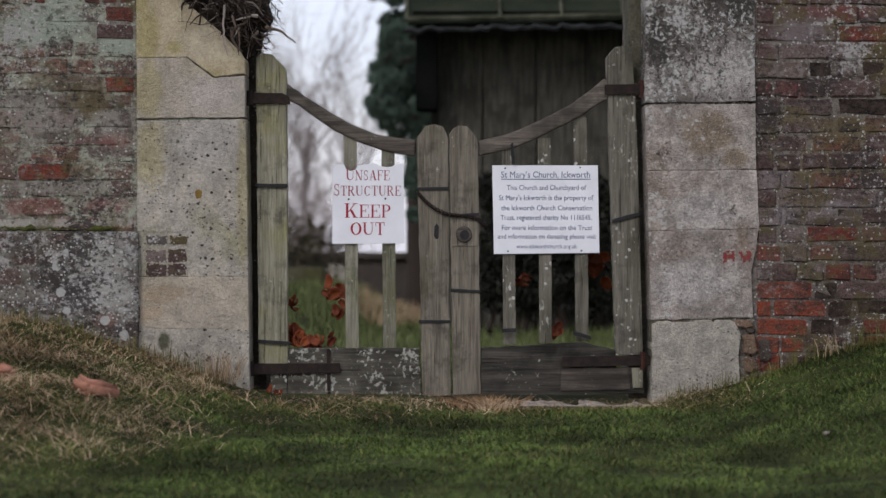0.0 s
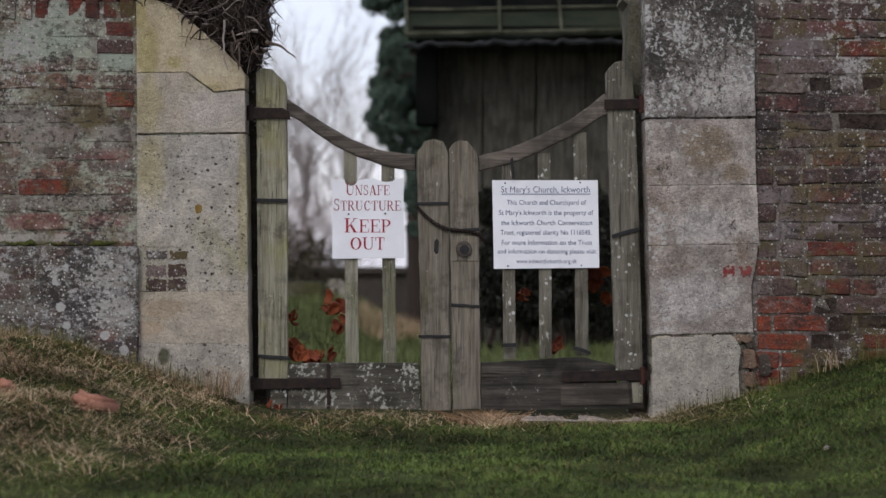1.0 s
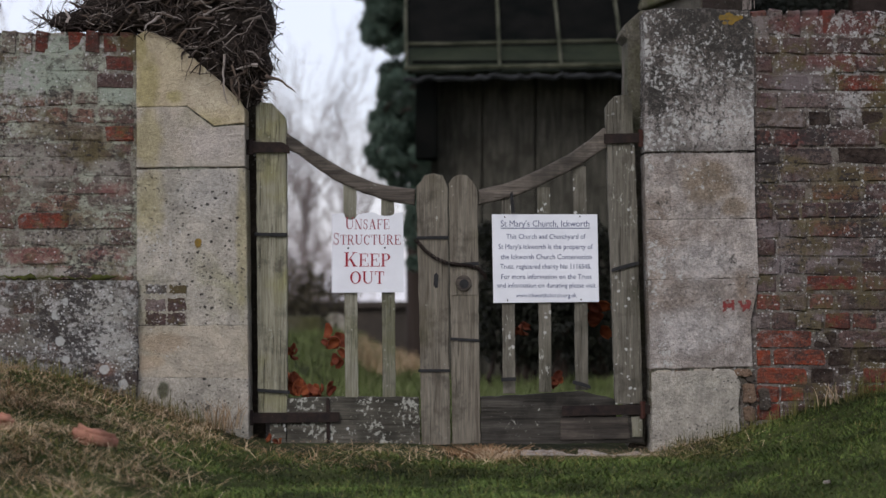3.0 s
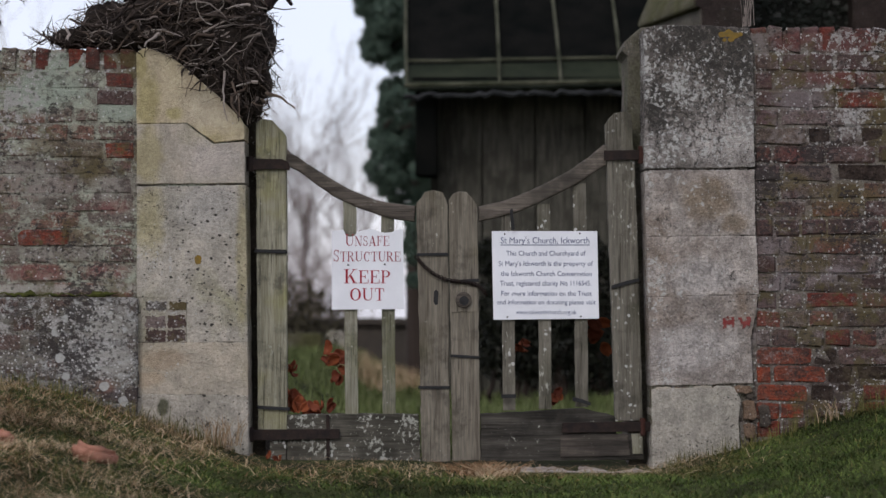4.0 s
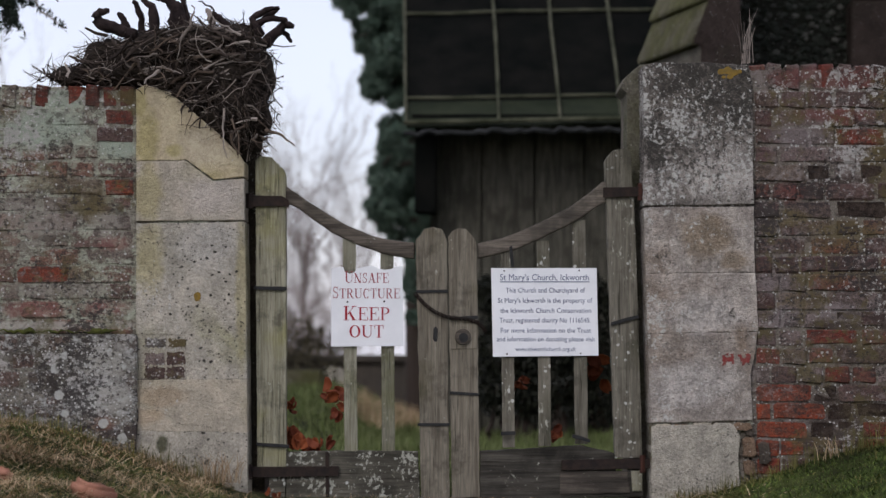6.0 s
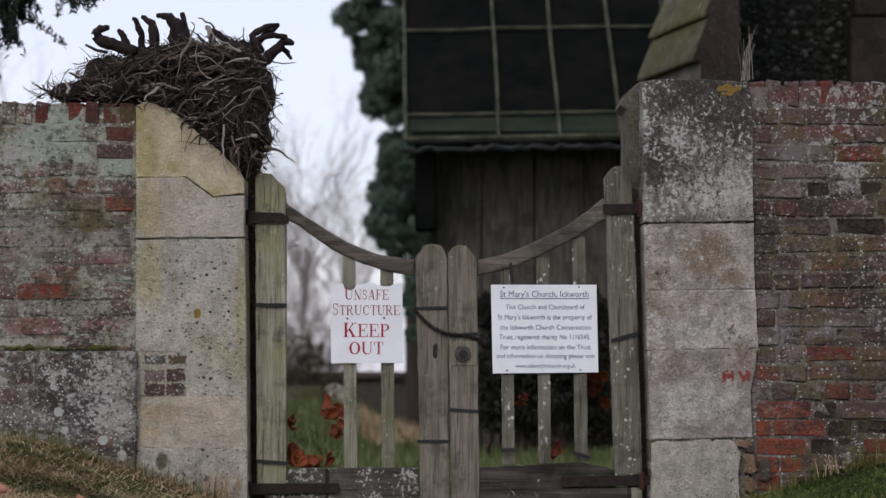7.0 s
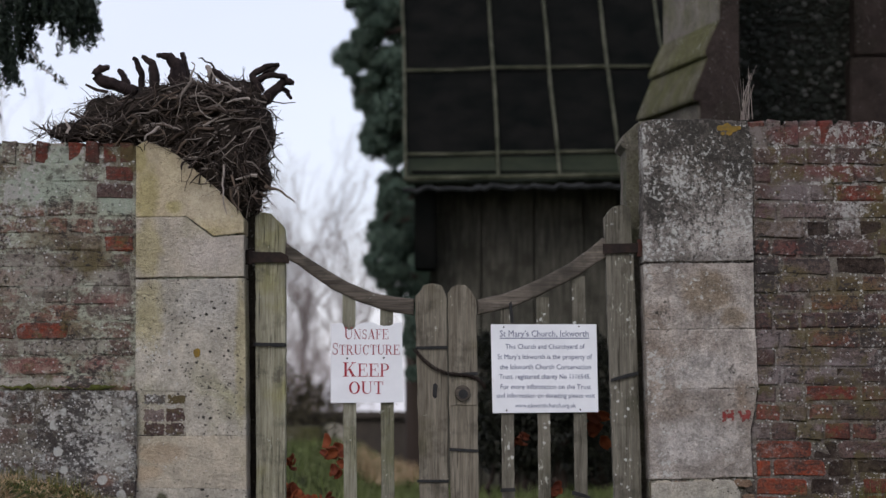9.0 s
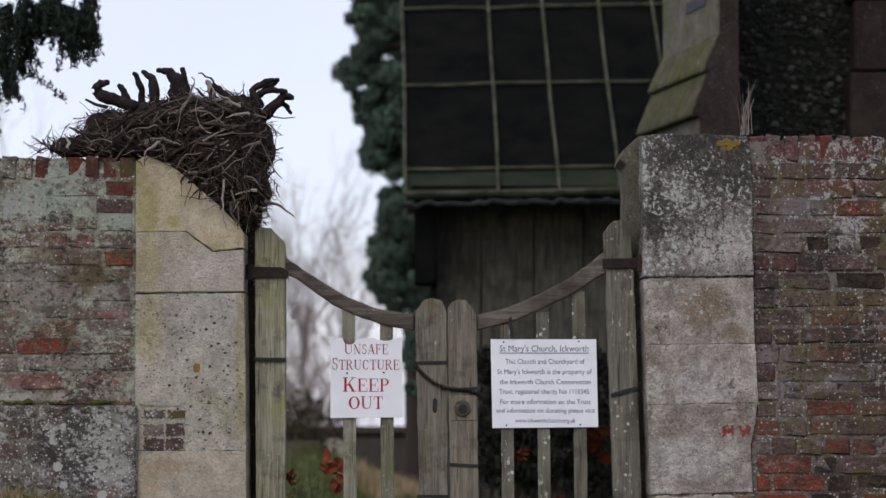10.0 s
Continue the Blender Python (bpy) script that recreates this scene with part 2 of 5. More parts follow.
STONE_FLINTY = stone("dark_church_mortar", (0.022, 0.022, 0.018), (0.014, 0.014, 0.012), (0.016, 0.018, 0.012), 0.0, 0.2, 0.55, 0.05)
STONE_DARK = stone("dark_and_shaded_brown_stone", (0.05, 0.038, 0.033), (0.03, 0.023, 0.02), (0.028, 0.025, 0.018), 0.0, 0.3, 0.55, 0.05)
STONE_MOSS = stone("mossy_stone", (0.14, 0.128, 0.088), (0.085, 0.078, 0.052), (0.085, 0.085, 0.034), 0.25, 0.3, 0.45, 0.1)
STONE_PALE = stone("weathered_and_shaded_stone", (0.20, 0.18, 0.15), (0.13, 0.118, 0.098), (0.11, 0.11, 0.06), 0.1, 0.3, 0.55, 0.1)


def brick(name, tones, wash, wash_at, pale=0.4, black=0.4, green=0.7, stains=(), pale_at=()):
    """Old brick, each of its own tone, under lime wash and lichen that keep their shape from brick to brick."""
    p = Paint(name)
    n = len(tones)
    col = p.ramp(p.chance(), *[((i + 0.5) / n, c) for i, c in enumerate(tones)])
    col = p.mix(p.ramp(p.noise(20, 6, 0.7), (0.40, 0.0), (0.66, 0.75)), col, (0.10, 0.075, 0.06))
    grain = p.noise(110, 6, 0.78)
    col = p.mix(0.8, col, p.ramp(grain, (0.3, 0.12), (0.7, 0.86)), "OVERLAY")
    patch = p.maths("ADD", p.noise(4.2, 6, 0.68, (1, 1, 1.5), 0.5), p.maths("MULTIPLY", p.maths("SUBTRACT", p.noise(30, 6, 0.75), 0.5), 0.75))
    wash_col = p.mix(p.ramp(p.maths("ADD", p.noise(5.5, 4, 0.6, (1, 1, 1.2)), p.maths("MULTIPLY", p.maths("SUBTRACT", p.noise(26, 6, 0.7), 0.5), 0.8)), (0.42, 0.0), (0.58, 1.0)), wash[0], wash[1])
    col = p.mix(p.ramp(patch, (wash_at, 0.0), (wash_at + 0.09, 0.86)), col, wash_col)
    col = p.tint(col, stains)
    burnt = p.ramp(p.maths("ADD", p.noise(15, 7, 0.8, (1, 1, 1.6)), p.maths("MULTIPLY", p.maths("SUBTRACT", p.noise(2.6, 3), 0.5), 0.3)), (0.53, 0.0), (0.59, 0.65))
    col = p.mix(burnt, col, (0.05, 0.037, 0.031))
    crust = p.ramp(p.maths("ADD", p.noise(24, 7, 0.8, (1, 1, 1.5), 0.4), p.maths("MULTIPLY", p.maths("SUBTRACT", p.noise(3.7, 3), 0.5), 0.3)), (0.56, 0.0), (0.60, 0.6))
    col = p.mix(crust, col, wash[0])
    moss = p.ramp(p.maths("ADD", p.noise(5.5, 5, 0.65, (1, 1, 1.2)), p.maths("MULTIPLY", p.maths("SUBTRACT", p.noise(40, 5, 0.7), 0.5), 0.4)), (0.53, 0.0), (0.62, green))
    col = p.mix(moss, col, p.mix(p.noise(3, 3), (0.085, 0.085, 0.03), (0.13, 0.095, 0.045)))
    specks = p.maths("ADD", p.noise(48, 6, 0.76, (1, 1, 1.4)), p.maths("MULTIPLY", p.maths("SUBTRACT", p.noise(3.1, 4), 0.5), 0.8))
    lo = 0.69 - 0.17 * black
    col = p.mix(p.ramp(specks, (lo, 0.0), (lo + 0.04, 0.85)), col, (0.042, 0.036, 0.034))
    ros = p.maths("ADD", p.noise(36, 7, 0.75, (1.1, 1, 1.2)), p.maths("MULTIPLY", p.maths("SUBTRACT", p.noise(2.9, 4, 0.6, (1, 1.2, 1)), 0.5), 0.75))
    hi = 0.71 - 0.16 * pale
    if pale_at:
        ros = p.maths("ADD", ros, p.maths("MULTIPLY", p.zone(pale_at), 0.05))
    col = p.mix(p.ramp(ros, (hi, 0.0), (hi + 0.035, 0.85)), col, p.mix(p.noise(70, 3), (0.52, 0.50, 0.47), (0.28, 0.265, 0.24)))
    dots = p.ramp(p.maths("ADD", p.cells(40), p.maths("MULTIPLY", p.noise(30, 6, 0.85), 0.95)), (0.58, 1.0), (0.63, 0.0))
    dots = p.maths("MULTIPLY", dots, p.ramp(p.noise(6, 3), (0.40, 0.0), (0.48, 0.9)))
    col = p.mix(p.maths("MULTIPLY", dots, min(1, pale + 0.2)), col, (0.60, 0.60, 0.56))
    tiny = p.ramp(p.maths("ADD", p.cells(62), p.maths("MULTIPLY", p.noise(120, 3), 0.2)), (0.28, 1.0), (0.38, 0.0))
    tiny = p.maths("MULTIPLY", tiny, p.ramp(p.maths("ADD", p.cells(62, "Color"), p.maths("MULTIPLY", p.maths("SUBTRACT", p.noise(3.3, 4), 0.5), 0.8)), (0.70, 0.0), (0.76, min(0.9, pale))))
    col = p.mix(tiny, col, (0.56, 0.55, 0.52))
    soot = p.ramp(p.maths("ADD", p.cells(34, "Distance", (1.1, 1, 1)), p.maths("MULTIPLY", p.noise(26, 5, 0.8), 0.55)), (0.45, 1.0), (0.50, 0.0))
    soot = p.maths("MULTIPLY", soot, p.ramp(p.noise(5, 3, 0.5, (1, 1, 1.3)), (0.42, 0.0), (0.50, 0.9)))
    col = p.mix(p.maths("MULTIPLY", soot, min(1, black * 1.1)), col, (0.045, 0.04, 0.038))
    if pale > 0.8:
        big = p.maths("MULTIPLY", p.ramp(p.maths("ADD", p.cells(11), p.maths("MULTIPLY", p.noise(60, 4), 0.16)), (0.28, 1.0), (0.32, 0.0)), p.ramp(p.noise(4.4, 3), (0.47, 0.0), (0.52, 0.9)))
        col = p.mix(big, col, (0.46, 0.46, 0.43))
    return p.done(col, p.maths("ADD", grain, p.maths("MULTIPLY", p.noise(20, 6, 0.7), 2.2)), 1.0, 0.007)


OLD = [(0.10, 0.062, 0.055), (0.17, 0.125, 0.118), (0.22, 0.175, 0.16), (0.055, 0.036, 0.032), (0.20, 0.065, 0.048), (0.15, 0.12, 0.085), (0.14, 0.085, 0.088), (0.11, 0.075, 0.062)]
LIME = ((0.23, 0.195, 0.18), (0.11, 0.088, 0.072))
WASH = ((0.38, 0.40, 0.31), (0.15, 0.125, 0.09))
GREYS = ((0.44, 0.445, 0.42), (0.10, 0.095, 0.09))
OLD_STAINS = [((0.135, 0.108, 0.052), 0.7, [(1500, 235, 90, 40), (1400, 205, 44, 20), (1470, 290, 110, 34), (1550, 110, 30, 60)]),
              ((0.22, 0.185, 0.185), 0.6, [(1372, 300, 36, 60), (1420, 60, 60, 24), (1395, 380, 44, 24), (1500, 370, 80, 20)]), ((0.15, 0.05, 0.045), 0.65, [(1400, 160, 36, 22), (1480, 20, 90, 14), (1500, -45, 120, 24), (1400, -45, 40, 20), (1530, 60, 50, 16)]),
              ((0.055, 0.04, 0.034), 0.8, [(1500, 140, 70, 12), (1510, 395, 90, 10), (1500, 550, 100, 60), (1480, 605, 110, 30)])]
OLD_PALE = [(1400, -10, 70, 40), (1400, 60, 60, 60), (1390, 440, 40, 30), (1500, 440, 40, 40)]
WASH_STAINS = [((0.33, 0.375, 0.30), 0.85, [(75, 48, 95, 48), (205, 82, 44, 22), (110, -10, 50, 24)]), ((0.165, 0.135, 0.085), 0.65, [(80, 140, 50, 26), (170, 175, 40, 50), (150, 300, 30, 26)]),
               ((0.31, 0.285, 0.245), 0.65, [(60, 210, 90, 44), (190, 220, 40, 30), (120, 330, 110, 18)]), ((0.23, 0.10, 0.09), 0.6, [(60, 366, 70, 18), (190, 362, 50, 18), (205, 250, 36, 16)]),
               ((0.42, 0.39, 0.34), 0.8, [(60, 395, 140, 9), (200, 393, 60, 9)]), ((0.075, 0.06, 0.045), 0.6, [(50, 303, 36, 14), (110, 240, 60, 10)])]
GREY_STAINS = [((0.40, 0.39, 0.35), 0.8, [(190, 455, 60, 40), (200, 520, 44, 30)]), ((0.05, 0.044, 0.04), 0.5, [(50, 440, 60, 22), (120, 500, 60, 20), (40, 545, 60, 20), (90, 470, 30, 14)]), ((0.24, 0.12, 0.08), 0.5, [(185, 566, 30, 16)])]
BRICK_OLD = brick("weathered_brick", OLD, LIME, 0.525, 0.58, 0.76, 0.7, OLD_STAINS, OLD_PALE)
BRICK_WASH = brick("lime_washed_brick", [(0.20, 0.15, 0.12), (0.22, 0.11, 0.08), (0.19, 0.155, 0.125), (0.15, 0.125, 0.11), (0.16, 0.10, 0.085)], WASH, 0.50, 0.7, 0.62, 0.6, WASH_STAINS)
BRICK_PLINTH = brick("lichened_plinth_brick", [(0.09, 0.075, 0.07), (0.14, 0.125, 0.11), (0.15, 0.09, 0.075), (0.06, 0.055, 0.052)], GREYS, 0.48, 1.0, 0.84, 0.15, GREY_STAINS)
BRICK_RED = brick("red_brick", [(0.20, 0.042, 0.025), (0.16, 0.038, 0.027), (0.125, 0.036, 0.026), (0.10, 0.036, 0.03)], LIME, 0.66, 0.1, 0.55)
BRICK_PURPLE = brick("purple_brown_brick", [(0.10, 0.058, 0.054), (0.07, 0.045, 0.042), (0.12, 0.075, 0.068)], LIME, 0.56, 0.6, 0.7)
BRICK_ORANGE = brick("orange_brick", [(0.25, 0.055, 0.027), (0.19, 0.045, 0.026)], LIME, 0.66, 0.1, 0.5)
# Eroded bricks: the shade of their hollows is put into a near-black colour.
BRICK_HOLLOW = brick("shaded_hollow_brick", [(0.016, 0.011, 0.009), (0.028, 0.018, 0.014)], ((0.04, 0.032, 0.025), (0.03, 0.026, 0.022)), 0.68, 0.05, 0.3, 0.2)


def plain(name, a, b, scale=8, rough=0.9, grain=90, amount=0.4, metal=0.0, stretch=(1, 1, 1), bump=0.4, isl=False, spec=0.15, vary=0.0):
    """A surface of two blended tones with grain. isl: each piece of the mesh has its own tone."""
    p = Paint(name, rough, metal)
    p.bsdf.inputs["Specular IOR Level"].default_value = spec
    fac = p.island() if isl else p.ramp(p.noise(scale, 5, 0.62, stretch), (0.35, 0.0), (0.65, 1.0))
    col = p.mix(fac, a, b)
    g = p.noise(grain, 5, 0.7, stretch)
    if vary:
        col = p.mix(vary, col, p.ramp(p.noise(2.6, 4, 0.6), (0.38, 0.18), (0.62, 0.80)), "OVERLAY")
    col = p.mix(amount, col, p.ramp(g, (0.25, 0.2), (0.75, 0.8)), "OVERLAY")
    return p.done(col, g, bump, 0.004)


MORTAR = brick("lime_mortar", [(0.25, 0.22, 0.185), (0.20, 0.18, 0.15)], LIME, 0.53, 0.76, 0.6, 0.6, OLD_STAINS, OLD_PALE)
MORTAR_GREY = brick("grey_mortar", [(0.25, 0.235, 0.19), (0.21, 0.20, 0.16)], WASH, 0.475, 0.7, 0.62, 0.6, WASH_STAINS)
MORTAR_PLINTH = brick("lichened_mortar", [(0.25, 0.235, 0.20), (0.21, 0.20, 0.17)], GREYS, 0.45, 1.05, 0.80, 0.15, GREY_STAINS)


def timber(name, a, b, stain, stain_at=0.6, pale=0.3, along="z", streak=1.0):
    """Weathered oak with long grain, cracks, algae and lichen."""
    p = Paint(name, 0.85)
    st = (14, 14, 1) if along == "z" else (1, 14, 14)
    fine = (40, 40, 1.6) if along == "z" else (1.6, 40, 40)
    col = p.mix(p.ramp(p.noise(3.0, 5, 0.6, st), (0.35, 0.0), (0.65, 1.0)), a, b)
    col = p.mix(p.ramp(p.noise(3.4, 5, 0.6), (stain_at, 0.0), (stain_at + 0.16, 0.75)), col, stain)
    col = p.mix(0.7, col, p.ramp(p.chance(), (0.0, 0.38), (1.0, 0.64)), "OVERLAY")
    grain = p.noise(4.5, 6, 0.75, fine)
    col = p.mix(0.42, col, p.ramp(grain, (0.33, 0.08), (0.67, 0.88)), "OVERLAY")
    col = p.mix(p.ramp(p.noise(9, 5, 0.7), (0.52, 0.0), (0.66, 0.6)), col, (0.05, 0.045, 0.036))
    crack = p.ramp(p.noise(2.3, 4, 0.6, fine), (0.335, 1.0), (0.375, 0.0))
    col = p.mix(p.maths("MULTIPLY", crack, 0.55), col, (0.03, 0.026, 0.02))
    spots = p.maths("ADD", p.noise(60, 5, 0.7, (1, 1, streak)), p.maths("MULTIPLY", p.maths("SUBTRACT", p.noise(6, 4), 0.5), 0.6))
    hi = 0.74 - 0.18 * pale
    col = p.mix(p.ramp(spots, (hi, 0.0), (hi + 0.05, 0.8)), col, (0.40, 0.40, 0.34))
    if pale > 0.5:
        big = p.maths("MULTIPLY", p.ramp(p.maths("ADD", p.cells(30), p.maths("MULTIPLY", p.noise(70, 4), 0.5)), (0.42, 1.0), (0.47, 0.0)), p.ramp(p.noise(5, 3), (0.50, 0.0), (0.56, 0.9)))
        col = p.mix(big, col, (0.50, 0.50, 0.46))
    return p.done(col, p.maths("SUBTRACT", grain, p.maths("MULTIPLY", crack, 2.0)), 0.7, 0.004)


OAK = timber("weathered_oak", (0.125, 0.108, 0.082), (0.215, 0.192, 0.15), (0.10, 0.09, 0.055), 0.57, 0.3)
OAK_GREEN = timber("algae_green_oak", (0.20, 0.19, 0.135), (0.31, 0.295, 0.22), (0.20, 0.19, 0.08), 0.47, 0.35)
OAK_SLAT = timber("lichened_oak_slat", (0.145, 0.138, 0.10), (0.25, 0.24, 0.185), (0.14, 0.14, 0.075), 0.50, 0.5)
OAK_STREAK = timber("lichen_streaked_oak", (0.11, 0.10, 0.078), (0.19, 0.175, 0.14), (0.07, 0.068, 0.045), 0.48, 0.62, "z", 0.4)
OAK_RAIL = timber("weathered_oak_rail", (0.05, 0.042, 0.035), (0.15, 0.128, 0.104), (0.04, 0.036, 0.03), 0.47, 0.2, "x")
OAK_DAMP = timber("damp_blackened_oak", (0.032, 0.029, 0.024), (0.095, 0.087, 0.072), (0.014, 0.013, 0.011), 0.47, 0.35, "x")
OAK_PALE = timber("lichen_spotted_oak", (0.045, 0.041, 0.032), (0.13, 0.12, 0.095), (0.025, 0.024, 0.018), 0.46, 0.95, "x")
PLANK = timber("dark_shed_plank", (0.042, 0.04, 0.032), (0.105, 0.10, 0.08), (0.03, 0.03, 0.023), 0.5, 0.0)
IRON = plain("rusty_iron", (0.038, 0.026, 0.021), (0.020, 0.016, 0.015), 30, 0.75, 140, 0.4, 0.3)
IRON_RED = plain("red_rusty_iron", (0.075, 0.03, 0.022), (0.04, 0.022, 0.018), 30, 0.8, 140, 0.4, 0.2)
STRAP = plain("black_band", (0.018, 0.018, 0.018), (0.03, 0.03, 0.03), 40, 0.5, 100, 0.2)
BOARD = plain("white_sign_board", (0.80, 0.81, 0.83), (0.73, 0.74, 0.76), 6, 0.45, 60, 0.12, bump=0.05)
PRINT_RED = plain("crimson_print", (0.36, 0.025, 0.04), (0.30, 0.03, 0.04), 20, 0.6, 60, 0.2, bump=0)
PRINT_MAROON = plain("maroon_print", (0.30, 0.06, 0.07), (0.26, 0.06, 0.07), 20, 0.6, 60, 0.2, bump=0)
PRINT_BLUE = plain("slate_blue_print", (0.11, 0.13, 0.21), (0.15, 0.17, 0.25), 20, 0.6, 60, 0.2, bump=0)
SOIL = plain("turf_soil", (0.022, 0.026, 0.010), (0.045, 0.055, 0.016), 6, 0.95, 50, 0.6, bump=0.9, spec=0.1, vary=0.4)
GRASS = plain("grass_blades", (0.030, 0.060, 0.012), (0.114, 0.146, 0.036), isl=True, rough=0.7, amount=0.2, bump=0, vary=0.95, spec=0.15)
GRASS_DULL = plain("mossy_grass_blades", (0.07, 0.08, 0.02), (0.20, 0.175, 0.062), isl=True, rough=0.75, amount=0.2, bump=0, vary=0.5, spec=0.15)
STRAW = plain("dead_straw", (0.27, 0.18, 0.10), (0.58, 0.45, 0.29), isl=True, rough=0.8, amount=0.2, bump=0, vary=0.5, spec=0.15)
YARD_GRASS = plain("yard_grass_blades", (0.08, 0.11, 0.03), (0.16, 0.18, 0.075), isl=True, rough=0.7, amount=0.2, bump=0, vary=0.5, spec=0.15)
STRAW_RED = plain("bracken_straw", (0.16, 0.09, 0.045), (0.33, 0.205, 0.11), isl=True, rough=0.8, amount=0.2, bump=0, vary=0.5, spec=0.15)
LEAF_DEAD = plain("dead_orange_leaf", (0.30, 0.085, 0.032), (0.12, 0.032, 0.018), 60, 0.7, 120, 0.4, isl=True)
TERRACOTTA = plain("broken_terracotta", (0.40, 0.19, 0.13), (0.30, 0.15, 0.10), 30, 0.9, 120, 0.4)
TWIG = plain("grey_dead_stem", (0.10, 0.082, 0.07), (0.33, 0.285, 0.25), isl=True, rough=0.85, amount=0.5, stretch=(1, 1, 3))
TWIG_BROWN = plain("brown_dead_stem", (0.06, 0.044, 0.034), (0.14, 0.105, 0.08), isl=True, rough=0.85, amount=0.6, stretch=(1, 1, 3))
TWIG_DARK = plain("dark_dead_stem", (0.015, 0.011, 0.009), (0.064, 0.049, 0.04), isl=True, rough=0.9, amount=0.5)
ROOT = plain("dark_cut_root", (0.009, 0.006, 0.006), (0.034, 0.024, 0.022), 26, 0.9, 90, 0.6, bump=1.0)
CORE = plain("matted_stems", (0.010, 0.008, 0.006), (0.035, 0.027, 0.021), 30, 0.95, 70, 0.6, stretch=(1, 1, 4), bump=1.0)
BARK = plain("bare_bark", (0.19, 0.16, 0.15), (0.31, 0.265, 0.245), 10, 0.9, 60, 0.5)
NEEDLE = plain("conifer_needles", (0.038, 0.066, 0.048), (0.11, 0.15, 0.115), isl=True, rough=0.7, amount=0.2, bump=0)
YEW = plain("yew_needles", (0.010, 0.016, 0.012), (0.022, 0.032, 0.02), isl=True, rough=0.7, amount=0.2, bump=0)
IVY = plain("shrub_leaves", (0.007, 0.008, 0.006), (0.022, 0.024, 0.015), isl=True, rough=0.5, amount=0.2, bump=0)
SCRUB = plain("winter_scrub", (0.03, 0.03, 0.018), (0.10, 0.085, 0.055), isl=True, rough=0.9, amount=0.3)
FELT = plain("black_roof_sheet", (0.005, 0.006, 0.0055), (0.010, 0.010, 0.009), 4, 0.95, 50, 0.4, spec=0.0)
BATTEN = plain("algae_green_batten", (0.10, 0.10, 0.068), (0.03, 0.034, 0.018), 5, 0.85, 70, 0.5)
EAVE_BOARD = plain("green_eaves_board", (0.013, 0.018, 0.010), (0.027, 0.033, 0.018), 5, 0.85, 60, 0.5, stretch=(0.4, 1, 1))
LEAD = plain("grey_lead_flashing", (0.012, 0.013, 0.013), (0.04, 0.042, 0.043), 8, 0.6, 60, 0.3)
def flint():
    p = Paint("knapped_flint", 0.6)
    p.bsdf.inputs["Specular IOR Level"].default_value = 0.08
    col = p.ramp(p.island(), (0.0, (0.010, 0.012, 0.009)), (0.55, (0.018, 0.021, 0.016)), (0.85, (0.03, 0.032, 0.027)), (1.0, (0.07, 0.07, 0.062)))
    g = p.noise(60, 4)
    return p.done(p.mix(0.4, col, p.ramp(g, (0.3, 0.2), (0.7, 0.8)), "OVERLAY"), g, 0.3)


FLINT = flint()
MOSS = plain("ledge_moss", (0.03, 0.035, 0.012), (0.085, 0.09, 0.02), 20, 0.95, 90, 0.6, bump=1.0)
FAR_WALL = plain("dark_boundary_wall", (0.075, 0.062, 0.05), (0.045, 0.04, 0.034), 2, 0.95, 20, 0.5)
LICHEN_GOLD = plain("golden_lichen", (0.24, 0.15, 0.03), (0.14, 0.10, 0.035), 60, 0.9, 120, 0.4)
RED_PAINT = plain("faded_red_paint", (0.22, 0.03, 0.028), (0.19, 0.07, 0.06), 60, 0.85, 120, 0.5)

# ---- ground ----
FACE = 9.9          # front of the piers


def ease(a, b, x):
    t = np.clip((x - a) / (b - a), 0, 1)
    return t * t * (3 - 2 * t)


def ground_z(x, y):
    """Height of the turf: banks beside the gate's dip, falling away towards the viewer, level in the churchyard."""
    x, y = np.asarray(x, dtype=float), np.asarray(y, dtype=float)
    bank = 0.27 * ease(-0.70, -1.75, x) + 0.04 * ease(-0.65, -0.95, x) + 0.22 * ease(0.88, 1.85, x)
    near = ease(6.6, 9.6, y)
    front = bank * near - 0.05 * np.maximum(0, FACE - y)
    front = front + (0.022 * np.sin(3.1 * x + 1.3 * y) * np.sin(2.3 * y - x) + 0.012 * np.sin(9 * x + 2 * np.sin(4 * y)) * np.sin(7.3 * y + 2.2 * np.sin(3 * x))) * ease(9.9, 9.2, y)
    back = -0.01 * (y - 10.0) + 0.30 * ease(-0.45, -1.1, x) * ease(10.8, 16, y) + 0.02 * np.sin(1.7 * x + y)
    front = front - 0.032 * ease(0.96, 0.86, np.abs(x)) * ease(-0.15, 0.2, x) * ease(9.15, 9.6, y)
    k = ease(9.95, 10.35, y)
    return front * (1 - k) + back * k


xs = np.concatenate([np.linspace(-700, -6, 24), np.linspace(-5.5, 5.5, 111), np.linspace(6, 700, 24)])
ys = np.concatenate([np.linspace(-300, 3, 14), np.linspace(3.5, 31, 221), np.linspace(33, 900, 24)])
gx, gy = np.meshgrid(xs, ys)
flat = ease(60, 8, np.abs(gx)) * ease(-40, 2, gy) * ease(80, 30, gy)
gz = ground_z(np.clip(gx, -6, 6), np.clip(gy, 0, 30)) * flat - 0.3 * (1 - flat) - 0.022 * np.maximum(0, gy - 31)
nx, ny = len(xs), len(ys)
gf = [(j * nx + i, j * nx + i + 1, (j + 1) * nx + i + 1, (j + 1) * nx + i) for j in range(ny - 1) for i in range(nx - 1)]
ground = mesh_part("ground", np.stack([gx.ravel(), gy.ravel(), gz.ravel()], 1), gf, SOIL, soft=True)
tagged(ground, "uneven damp turf with banks either side of the gate", "ground", kind="structure")


